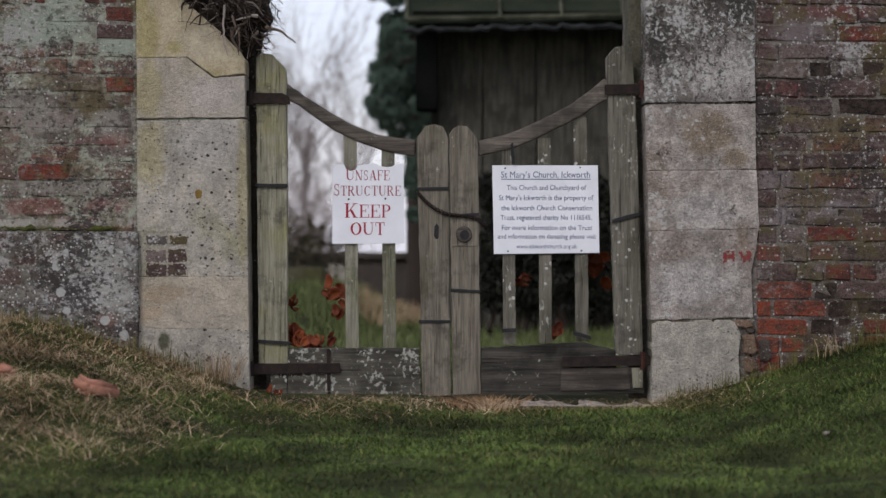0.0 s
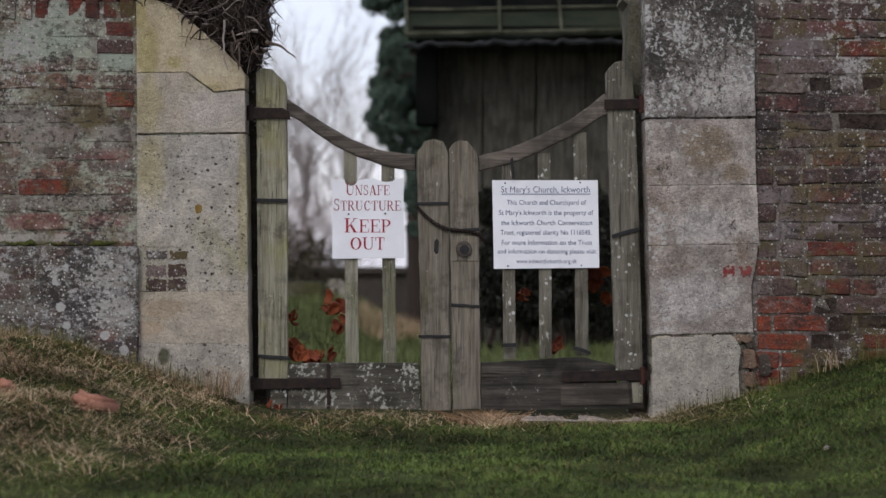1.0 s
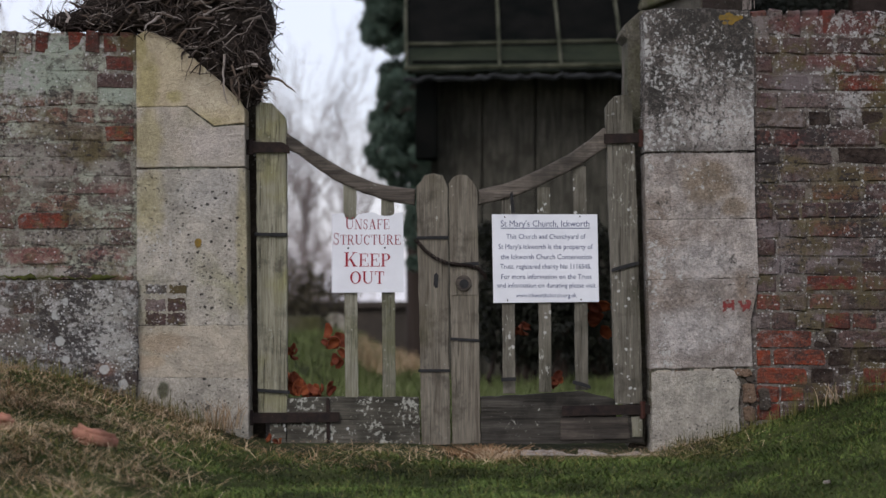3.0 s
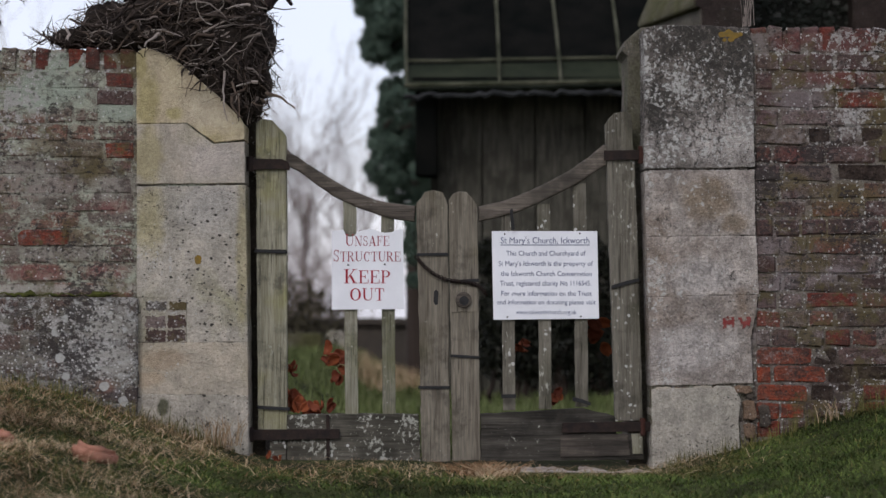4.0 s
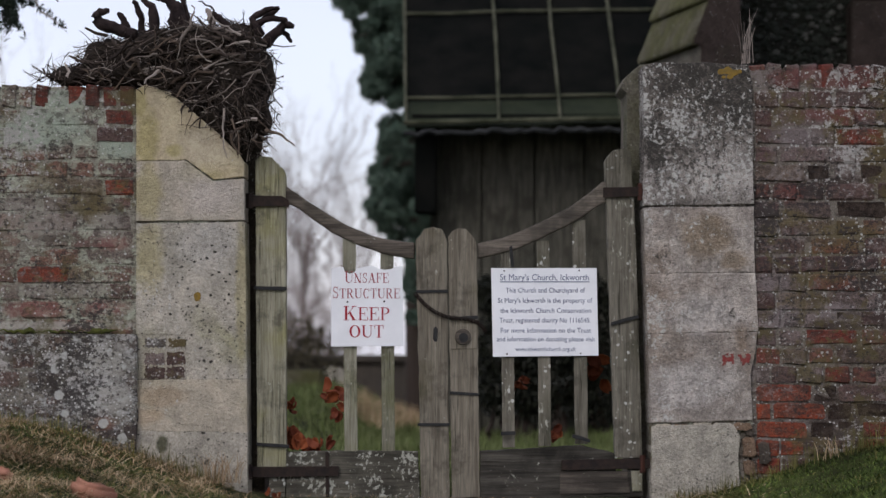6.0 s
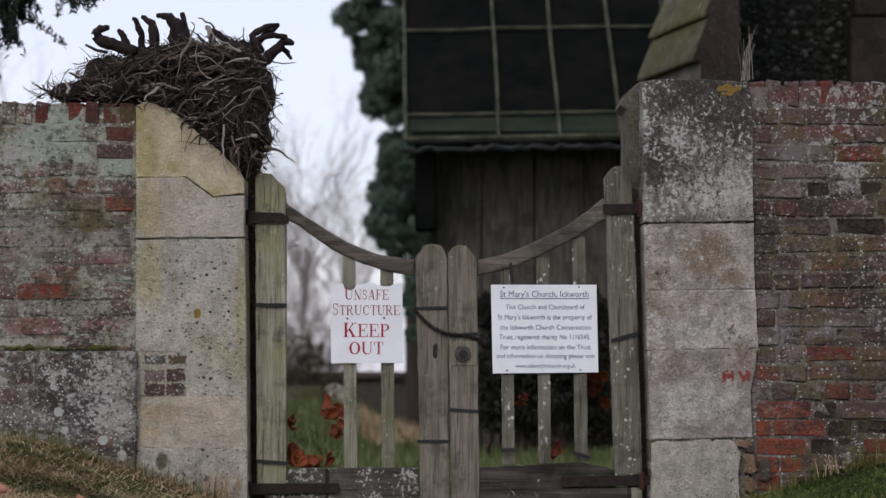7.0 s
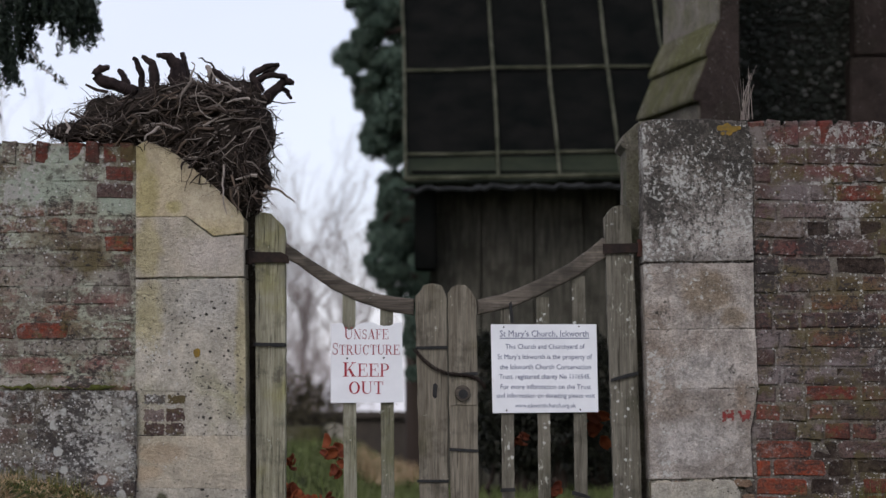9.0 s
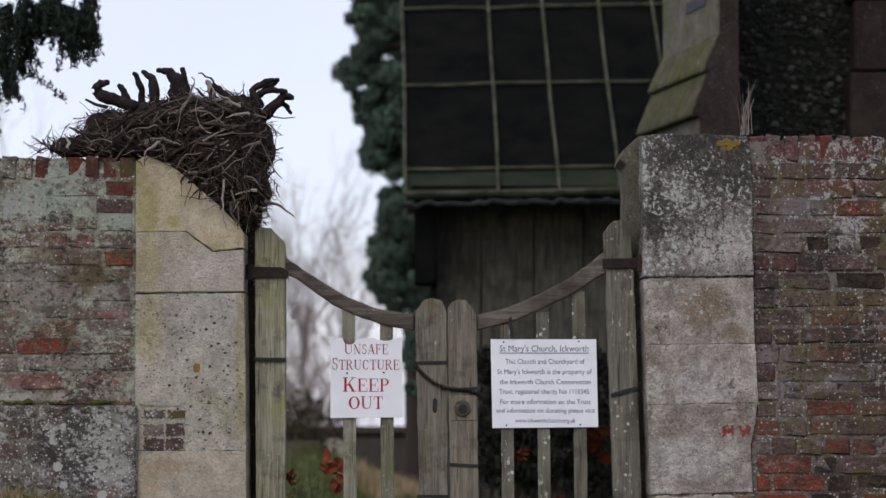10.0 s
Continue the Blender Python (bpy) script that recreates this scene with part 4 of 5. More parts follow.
hinge_band(leaf, [(578, 618), (584, 618), (585, 705), (579, 705)], GF - 0.006, IRON)
for uv in ([(451, 325), (509, 326), (509, 333), (451, 331)], [(456, 601), (514, 605), (514, 611), (456, 607)], [(738, 332), (794, 331), (794, 337), (738, 337)], [(741, 567), (797, 567), (797, 572), (741, 572)]):
    hinge_band(leaf, uv, GF - 0.012)
# No opening is cut: a black patch gives the slot's inner shade.
slab("slot", [(769, 400), (773, 396), (777, 401), (776, 422), (771, 424), (768, 418)], GF - 0.0065, GF, STRAP, leaf, "black patch for the dark inside a worn slot", 0.0005, 0.0)
for v in (174, 653):
    bm = bmesh.new()
    bmesh.ops.create_cone(bm, segments=10, radius1=0.016, radius2=0.016, depth=0.06, cap_ends=True, matrix=Matrix.Translation(P(443, v, GF - 0.004)))
    part("hinge_pin", bm, IRON, leaf)

leaf_r = gate_leaf("weathered oak gate leaf with slats and damp black bottom rail")
slab("meeting_stile", [(795, 238), (802, 228), (812, 223), (826, 224), (836, 234), (844, 246), (846, 260), (848, 450), (851, 698), (801, 699), (798, 450)], GF - 0.004, GB, OAK, leaf_r)
slab("hinge_stile", [(1072, 104), (1080, 92), (1088, 84), (1106, 81), (1118, 86), (1120, 100), (1126, 200), (1132, 400), (1138, 628), (1090, 629), (1082, 400), (1076, 200)], GF, GB + 0.01, OAK_STREAK, leaf_r)
slab("top_rail", [(847, 250), (890, 240), (930, 225), (970, 206), (1010, 185), (1045, 160), (1068, 140), (1076, 140), (1078, 174), (1060, 183), (1030, 205), (1000, 221), (960, 240), (915, 260), (880, 269), (848, 276)], GF + 0.004, GB, OAK_RAIL, leaf_r, "upward curving top rail", 0.0015, 0.011)
slab("bottom_rail", [(851, 617), (940, 612), (1030, 606), (1088, 620), (1092, 652), (1140, 652), (1140, 697), (1000, 699), (851, 700)], GF + 0.003, GB, OAK_DAMP, leaf_r, "black damp bottom rail", 0.002)
slab("rail_patch", [(992, 652), (1112, 652), (1116, 690), (992, 693)], GF - 0.003, GF + 0.02, OAK_RAIL, leaf_r, "grey repair board")
slab("stile_foot", [(1118, 651), (1138, 651), (1138, 687), (1120, 687)], GF - 0.006, GF + 0.02, OAK_SLAT, leaf_r)
slats(leaf_r, [(891, 913, 262, 610, -3), (955, 977, 245, 608, -3), (1019, 1042, 208, 604, -4)])
hinge_band(leaf_r, [(1070, 150), (1136, 149), (1136, 166), (1070, 168)], GF - 0.014, IRON, "rusty iron hinge strap", "hinge_strap")
hinge_band(leaf_r, [(995, 632), (1085, 630), (1152, 630), (1152, 647), (1085, 648), (995, 650)], GF - 0.012, IRON, "rusty iron hinge strap", "hinge_strap")
for uv in ([(1083, 389), (1110, 381), (1132, 376), (1132, 382), (1110, 388), (1083, 395)], [(798, 511), (849, 514), (849, 519), (798, 516)], [(797, 380), (848, 377), (848, 383), (797, 385)], [(888, 582), (914, 581), (914, 588), (888, 589)], [(1014, 586), (1030, 590), (1046, 596), (1046, 602), (1030, 597), (1014, 593)], [(903, 256), (908, 252), (912, 290), (906, 292)]):
    hinge_band(leaf_r, uv, GF - 0.010)
for v, w in ((158, 0.022), (639, 0.016)):
    bm = bmesh.new()
    bmesh.ops.create_cone(bm, segments=10, radius1=w * 0.8, radius2=w * 0.8, depth=0.07, cap_ends=True, matrix=Matrix.Translation(P(1138, v, GF - 0.004)))
    part("hinge_pin", bm, IRON_RED, leaf_r)
bm = bmesh.new()
bmesh.ops.create_cone(bm, segments=18, radius1=0.034, radius2=0.030, depth=0.022, cap_ends=True, matrix=Matrix.Translation(P(821, 415, GF - 0.012)) @ Matrix.Rotation(radians(90), 4, "X"))
boss = part("latch_boss", bm, OAK_RAIL, leaf_r, "round latch boss")
# The shade inside the hole is a black disc set on the boss.
bm = bmesh.new()
bmesh.ops.create_cone(bm, segments=14, radius1=0.019, radius2=0.019, depth=0.026, cap_ends=True, matrix=Matrix.Translation(P(822, 416, GF - 0.013)) @ Matrix.Rotation(radians(90), 4, "X"))
part("latch_hole", bm, STRAP, boss, "black disc for the dark inside the latch hole")
slab("latch_plate", [(797, 394), (846, 392), (847, 436), (799, 437)], GF - 0.008, GF + 0.004, OAK, leaf_r)

chain = thing("chain", P(800, 375, GF - 0.02), "dark rusty chain sagging across both gate leaves", "chain")
way = [P(738, 340, GF - 0.014), P(752, 356, GF - 0.018), P(770, 370, GF - 0.02), P(790, 379, GF - 0.02), P(810, 382, GF - 0.016), P(832, 384, GF - 0.016), P(848, 390, GF - 0.012), P(858, 400, GF), P(862, 408, GF + 0.02)]
for i in range(44):
    s = i / 44 * (len(way) - 1)
    a, b = way[int(s)], way[min(int(s) + 1, len(way) - 1)]
    c = a.lerp(b, s % 1)
    d = (b - a).normalized()
    side = Vector((0, 1, 0)) if i % 2 else d.cross(Vector((0, 1, 0))).normalized()
    ring = [c + d * 0.0105 * math.cos(q) + side * 0.0065 * math.sin(q) for q in np.linspace(0, 2 * math.pi, 9)]
    hh = Heap()
    hh.tube(ring, 0.0023, 4)
    hh.link("link", IRON, chain)

# ---- signs ----


def text_part(parent, words, u0, u1, v, cap, y, material, heavy=0.012):
    """A line of lettering fitted between u0 and u1, with its middle at v."""
    cu = bpy.data.curves.new("lettering", "FONT")
    cu.body, cu.align_x, cu.align_y, cu.size, cu.resolution_u = words, "LEFT", "BOTTOM_BASELINE", 1.0, 3
    cu.offset = heavy
    ob = new("lettering", cu)
    bpy.context.view_layer.update()
    me = bpy.data.meshes.new_from_object(ob.evaluated_get(bpy.context.evaluated_depsgraph_get()))
    scene.collection.objects.unlink(ob)
    bpy.data.objects.remove(ob)
    co = np.zeros(len(me.vertices) * 3)
    me.vertices.foreach_get("co", co)
    co = co.reshape(-1, 3)
    lo, hi = co[:, 0].min(), co[:, 0].max()
    a, b = P(u0, v, y), P(u1, v, y)
    out = np.empty_like(co)
    out[:, 0] = a.x + (co[:, 0] - lo) / (hi - lo) * (b.x - a.x)
    out[:, 1] = y
    out[:, 2] = a.z + (co[:, 1] - 0.36) / 0.72 * cap / 440 * 1.0
    out -= np.array(base_of(parent))
    me.vertices.foreach_set("co", out.ravel())
    me.materials.clear()
    me.materials.append(material)
    ob = new("lettering", me)
    ob.parent = parent
    return ob


WIDTHS = {"U": 0.72, "N": 0.72, "S": 0.52, "A": 0.72, "F": 0.56, "E": 0.61, "T": 0.61, "R": 0.68, "C": 0.66, "K": 0.74, "P": 0.58, "O": 0.72}


def bar(x0, y0, x1, y1):
    return [[(x0, y0), (x1, y0), (x1, y1), (x0, y1)]]


def slant(x0, y0, x1, y1, w):
    return [[(x0, y0), (x0 + w, y0), (x1 + w, y1), (x1, y1)]]


def bow(cx, cy, rx, ry, ix, iy, a0, a1, shift=0.0):
    """A curved stroke between an outer and an inner ellipse."""
    n = max(6, int(abs(a1 - a0) / 12))
    a = [radians(a0 + (a1 - a0) * i / n) for i in range(n + 1)]
    out = [(cx + rx * math.cos(t), cy + ry * math.sin(t)) for t in a]
    ins = [(cx + shift + ix * math.cos(t), cy + iy * math.sin(t)) for t in a]
    return [[out[i], out[i + 1], ins[i + 1], ins[i]] for i in range(n)]


def serif(x0, x1, top=False):
    return bar(x0, 0.955, x1, 1.0) if top else bar(x0, 0.0, x1, 0.045)


CAPITALS = {
    "U": bar(0.10, 0.33, 0.26, 1) + bar(0.80, 0.33, 0.855, 1) + bow(0.4775, 0.335, 0.3775, 0.335, 0.27, 0.275, 180, 360, 0.0525) + serif(0, 0.38, True) + serif(0.68, 0.98, True),
    "N": bar(0.12, 0, 0.175, 0.95) + slant(0.03, 1, 0.69, 0, 0.18) + bar(0.82, 0, 0.875, 1) + serif(0, 0.2, True) + serif(0, 0.3) + serif(0.70, 1, True),
    "S": bow(0.5, 0.745, 0.36, 0.255, 0.24, 0.195, 30, 270) + bow(0.5, 0.27, 0.39, 0.27, 0.26, 0.21, 90, -150) + bar(0.80, 0.68, 0.86, 0.99) + bar(0.10, 0.02, 0.16, 0.34),
    "A": slant(0.10, 0, 0.46, 1, 0.06) + slant(0.72, 0, 0.40, 1, 0.19) + bar(0.25, 0.29, 0.72, 0.34) + serif(0, 0.28) + serif(0.62, 1),
    "F": bar(0.13, 0, 0.31, 1) + serif(0, 0.46) + serif(0, 0.95, True) + bar(0.89, 0.74, 0.95, 1) + bar(0.3, 0.49, 0.7, 0.54) + bar(0.65, 0.38, 0.70, 0.66),
    "E": bar(0.13, 0, 0.31, 1) + serif(0, 0.98) + serif(0, 0.93, True) + bar(0.87, 0.74, 0.93, 1) + bar(0.3, 0.49, 0.68, 0.54) + bar(0.63, 0.38, 0.68, 0.66) + bar(0.92, 0, 0.98, 0.28),
    "T": bar(0.41, 0, 0.59, 1) + serif(0.03, 0.97, True) + bar(0.03, 0.72, 0.09, 1) + bar(0.91, 0.72, 0.97, 1) + serif(0.27, 0.73),
    "R": bar(0.1, 0, 0.26, 1) + serif(0, 0.38) + serif(0, 0.45, True) + bow(0.44, 0.745, 0.36, 0.255, 0.2, 0.205, -90, 90) + bar(0.25, 0.49, 0.44, 0.54) + slant(0.76, 0, 0.38, 0.5, 0.18) + serif(0.72, 1.02),
    "P": bar(0.12, 0, 0.31, 1) + serif(0, 0.46) + serif(0, 0.5, True) + bow(0.5, 0.735, 0.44, 0.265, 0.25, 0.215, -90, 90) + bar(0.3, 0.47, 0.5, 0.52),
    "K": bar(0.1, 0, 0.27, 1) + serif(0, 0.38) + serif(0, 0.38, True) + slant(0.26, 0.40, 0.74, 1, 0.07) + slant(0.70, 0, 0.36, 0.56, 0.19) + serif(0.62, 1) + serif(0.60, 0.96, True),
    "C": bow(0.52, 0.5, 0.46, 0.5, 0.29, 0.445, 42, 318) + bar(0.84, 0.66, 0.90, 0.98),
    "O": bow(0.5, 0.5, 0.48, 0.5, 0.29, 0.445, 0, 360),
}


def serif_word(parent, words, u0, u1, v, cap, y, material, lead=1.0):
    """A word in roman capitals, as one flat print. lead: how much taller the first letter is."""
    gap = 0.07
    wide = [WIDTHS[c] * (lead if i == 0 else 1) for i, c in enumerate(words)]
    unit = (u1 - u0) / (sum(wide) + gap * (len(words) - 1))
    h, u, low = Heap(), u0, v + cap / 2
    for i, c in enumerate(words):
        k = cap * (lead if i == 0 else 1)
        for n, quad in enumerate(CAPITALS[c]):
            h.add([P(u + a * wide[i] * unit, low - b * k, y - 0.00002 * n) for a, b in quad], [(0, 1, 2, 3)])
        u += (wide[i] + gap) * unit
    return h.link("lettering", material, parent)


SF = GF + 0.006
sign = thing("warning_sign", P(651, 431, SF), "white warning board with red capitals and a broken top edge", "sign")
board = slab("board", [(588, 293), (604, 291), (609, 291), (612, 299), (620, 303), (628, 301), (634, 294), (645, 291), (662, 289), (672, 294), (682, 296), (694, 295), (700, 291), (714, 289), (716, 431), (588, 432)], SF, SF + 0.006, BOARD, sign, "", 0.0, 0.001)
for words, a, b, v, cap, m in (("UNSAFE", 612, 690, 310.5, 17.5, PRINT_MAROON), ("STRUCTURE", 590, 710, 338, 17.5, PRINT_MAROON), ("KEEP", 610, 692, 374, 23, PRINT_RED), ("OUT", 620, 681, 405, 22, PRINT_RED)):
    serif_word(board, words, a, b, v, cap, SF - 0.0015, m, 1.1 if words == "KEEP" else 1.0 if len(words) < 5 else 1.2)
for u, v in ((617, 353), (682, 352)):
    bm = bmesh.new()
    bmesh.ops.create_uvsphere(bm, u_segments=8, v_segments=6, radius=0.004, matrix=Matrix.Translation(P(u, v, SF)))
    part("screw", bm, IRON, board)

notice = thing("notice_board", P(966, 449, SF), "white church notice board with fine slate-blue lettering", "sign")
face = slab("board", [(871, 293), (1058, 293), (1061, 448), (874, 450)], SF, SF + 0.006, BOARD, notice, "", 0.0, 0.001)
for words, a, b, v, cap in (("St Mary's Church, Ickworth", 887, 1044, 309, 11.5), ("This Church and Churchyard of", 897, 1037, 332, 9), ("St Mary's Ickworth is the property of", 883, 1050, 350, 9),
                            ("the Ickworth Church Conservation", 887, 1048, 368, 9), ("Trust, registered charity No 1116545.", 886, 1047, 385, 9), ("For more information on the Trust", 888, 1048, 403, 9),
                            ("and information on donating please visit", 881, 1055, 418.5, 8.5), ("www.ickworthchurch.org.uk", 914, 1021, 436, 8)):
    text_part(face, words, a, b, v, cap, SF - 0.0015, PRINT_BLUE, 0.0)
slab("underline", [(887, 316.8), (1045, 316.8), (1045, 318.2), (887, 318.2)], SF - 0.0015, SF + 0.001, PRINT_BLUE, face, "", 0.0, 0.0)
for u, v in ((894, 298), (1027, 297), (899, 445), (1029, 444)):
    bm = bmesh.new()
    bmesh.ops.create_uvsphere(bm, u_segments=8, v_segments=6, radius=0.0035, matrix=Matrix.Translation(P(u, v, SF)))
    part("screw", bm, IRON, face)

# ---- heap of dead ivy stems on the wall ----
nest = thing("ivy_heap", P(300, -30, 10.08), "tangled heap of dead ivy stems and cut stumps on the wall", "dead ivy")
LUMPS = [(200, -72, 10.08, 0.15, 0.10, 0.11), (270, -84, 10.08, 0.17, 0.14, 0.115), (345, -90, 10.06, 0.20, 0.16, 0.13), (410, -84, 10.06, 0.16, 0.16, 0.14), (443, -46, 10.02, 0.115, 0.15, 0.14),
         (390, -40, 9.98, 0.15, 0.13, 0.10), (420, 0, 9.98, 0.12, 0.12, 0.11), (452, 26, 9.98, 0.08, 0.10, 0.10), (452, 66, 10.0, 0.035, 0.07, 0.07), (330, -45, 9.98, 0.18, 0.10, 0.07), (140, -47, 10.06, 0.13, 0.08, 0.045),
         (345, -8, 10.0, 0.09, 0.13, 0.06), (382, 26, 10.0, 0.08, 0.13, 0.07), (418, 52, 10.0, 0.06, 0.12, 0.07), (438, 84, 10.0, 0.035, 0.09, 0.06), (300, -38, 9.98, 0.12, 0.11, 0.05), (240, -50, 10.0, 0.14, 0.12, 0.06),
         (318, -16, 10.02, 0.07, 0.15, 0.05), (358, 14, 10.02, 0.065, 0.15, 0.05), (396, 46, 10.02, 0.06, 0.15, 0.05), (424, 76, 10.02, 0.045, 0.14, 0.05)]
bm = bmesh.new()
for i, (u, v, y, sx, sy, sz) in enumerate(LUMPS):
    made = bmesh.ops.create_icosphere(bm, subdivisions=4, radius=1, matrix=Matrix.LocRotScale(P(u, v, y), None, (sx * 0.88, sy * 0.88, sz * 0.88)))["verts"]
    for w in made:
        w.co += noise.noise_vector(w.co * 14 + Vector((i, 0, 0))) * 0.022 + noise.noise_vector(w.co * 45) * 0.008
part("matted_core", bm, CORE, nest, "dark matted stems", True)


def wander(r, at, way, length, bend, n=7):
    """A crooked path."""
    pts, p, d = [], Vector(at), Vector(way).normalized()
    for _ in range(n):
        pts.append(p.copy())
        d = (d + Vector((r.gauss(0, bend), r.gauss(0, bend * 0.7), r.gauss(0, bend)))).normalized()
        p = p + d * length / (n - 1)
    return pts


r = random.Random(21)
light_stems, dark_stems, mid_stems, thick = Heap(), Heap(), Heap(), Heap()
for i in range(2300):
    u, v, y, sx, sy, sz = LUMPS[r.choices(range(len(LUMPS)), [(a[3] * a[5] + 0.004) * (0.35 if k > 10 else 1) for k, a in enumerate(LUMPS)])[0]]
    a, b = r.uniform(0, 2 * math.pi), r.uniform(-1, 1)
    n = Vector((math.sqrt(1 - b * b) * math.cos(a), -abs(math.sqrt(1 - b * b) * math.sin(a)) if r.random() < 0.85 else 0.5, b))
    at = P(u, v, y) + Vector((n.x * sx, n.y * sy, n.z * sz)) * r.uniform(0.82, 0.98)
    tang = n.cross(Vector((r.gauss(0, 0.5), r.gauss(0, 1), r.gauss(0, 1)))).normalized()
    tang = (tang + Vector((0.6 * r.choice((-1, 1)), 0, -0.1 if u > 400 else 0.05)) - n * 0.05).normalized()
    ln = r.uniform(0.05, 0.12 if abs(n.z) > 0.5 or abs(n.x) > 0.7 else 0.22)
    rad = r.choice((0.001, 0.0014, 0.0018, 0.0024, 0.0034))
    path = wander(r, at - tang * ln / 2, tang, ln, 0.26, 7)
    (light_stems if r.random() < 0.22 else dark_stems).tube(path, np.linspace(rad, rad * 0.25, len(path)), 4)
for i in range(640):       # thicker creeping stems over the front and down the broken slope
    u, v = r.uniform(110, 475), r.uniform(-128, 90)
    low = np.interp(u, [110, 258, 302, 345, 392, 424, 475], [-40, -40, -26, 8, 48, 80, 90])
    if v > low or v < -58 - (u - 120) * 0.4:
        continue
    steep = u > 385 and v > -40
    way = (r.gauss(0.35, 0.5), 0, -1) if steep and r.random() < 0.7 else (-1 if u > 370 else r.choice((-1, 1)), 0, r.gauss(0.0, 0.45))
    ln = r.uniform(0.08, 0.26) * (0.55 if u > 430 else 1) * (0.45 if v > low - 34 else 1)
    path = wander(r, P(u, v, r.uniform(9.855, 9.91)), way, ln, r.choice((0.12, 0.22, 0.4)), 11)
    fat = r.choice((0.0018, 0.0024, 0.0032, 0.0042, 0.0055, 0.0085))
    q = r.random()
    (light_stems if q < 0.24 else mid_stems if q < 0.46 else thick).tube(path, np.linspace(fat, fat * 0.3, len(path)), 6)
for i in range(90):      # fine ends along the wall top and down the right-hand side
    if i % 2:
        path = wander(r, P(r.uniform(60, 220), r.uniform(-52, -34), r.uniform(9.92, 10.15)), (r.choice((-1, -1, 1)), 0, r.uniform(-0.05, 0.35)), r.uniform(0.06, 0.16), 0.25)
    else:
        path = wander(r, P(r.uniform(455, 482), r.uniform(-110, 40), r.uniform(9.9, 10.1)), (r.uniform(-0.1, 0.5), 0, r.choice((-1, -1, 0.6))), r.uniform(0.03, 0.08), 0.45)
    dark_stems.tube(path, np.linspace(0.0022, 0.001, len(path)), 4)
for u, v, u2, v2, rad in ((190, -120, 150, -134, 0.008), (165, -70, 122, -84, 0.007), (160, -60, 128, -66, 0.005), (480, -104, 524, -102, 0.003), (478, -90, 500, -70, 0.003), (476, 0, 498, 22, 0.0025), (480, -20, 501, 8, 0.0025), (488, 8, 486, 40, 0.002)):
    path = [P(u, v, 10.0), P((u + u2) / 2, (v + v2) / 2 + 3, 9.99), P(u2, v2, 9.98)]
    dark_stems.tube(path, [rad, rad * 0.9, rad * 0.6], 6)
tagged(light_stems.link("pale_tangle", TWIG, nest, "pale grey dry stems"), kind="stuff")
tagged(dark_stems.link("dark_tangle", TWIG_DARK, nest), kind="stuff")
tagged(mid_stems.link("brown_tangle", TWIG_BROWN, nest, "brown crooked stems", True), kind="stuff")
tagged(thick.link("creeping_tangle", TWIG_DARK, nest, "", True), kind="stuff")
STUMPS = [
    [(240, -120, 0.02), (205, -133, 0.022), (178, -140, 0.020), (168, -152, 0.017), (176, -162, 0.014), (192, -164, 0.010)],
    [(228, -110, 0.016), (222, -140, 0.014), (214, -156, 0.011), (208, -160, 0.006)],
    [(250, -110, 0.012), (250, -150, 0.012), (240, -178, 0.009), (234, -182, 0.005)],
    [(272, -105, 0.020), (272, -150, 0.019), (268, -172, 0.014), (250, -184, 0.008)],
    [(318, -100, 0.034), (316, -140, 0.034), (312, -168, 0.027), (298, -184, 0.016), (276, -186, 0.008)],
    [(345, -110, 0.022), (330, -150, 0.014), (326, -172, 0.011), (322, -191, 0.010)],
    [(372, -100, 0.016), (376, -140, 0.013), (370, -162, 0.010), (366, -168, 0.007)],
    [(430, -105, 0.022), (410, -130, 0.018), (386, -152, 0.014), (372, -160, 0.010)],
    [(440, -100, 0.020), (446, -130, 0.015), (466, -148, 0.012), (494, -170, 0.008)],
    [(462, -120, 0.018), (446, -150, 0.013), (470, -166, 0.010), (495, -170, 0.007)],
    [(464, -100, 0.020), (484, -120, 0.019), (504, -140, 0.015), (521, -136, 0.009)],
    [(500, -128, 0.010), (510, -120, 0.009), (517, -108, 0.005)],
    [(450, -140, 0.010), (480, -152, 0.010), (506, -148, 0.009), (512, -136, 0.007)],
    [(400, -130, 0.011), (425, -135, 0.012), (450, -132, 0.010)],
]
for k, st in enumerate(STUMPS):
    pts = [P(u, v, 10.02 + 0.02 * (k % 3)) for u, v, _ in st]
    fine, rad = [], []
    for i in range(len(pts) - 1):
        for q in range(4):
            fine.append(pts[i].lerp(pts[i + 1], q / 4) + noise.noise_vector(pts[i] * 9 + Vector((q, k, 0))) * 0.006)
            rad.append((st[i][2] + (st[i + 1][2] - st[i][2]) * q / 4) * r.uniform(1.05, 1.35))
    fine.append(pts[-1])
    rad.append(st[-1][2])
    hh = Heap()
    hh.tube(fine, rad, 9)
    hh.link("stump", ROOT if k != 6 else TWIG, nest, "", True)

# ---- leaves, broken tile ----


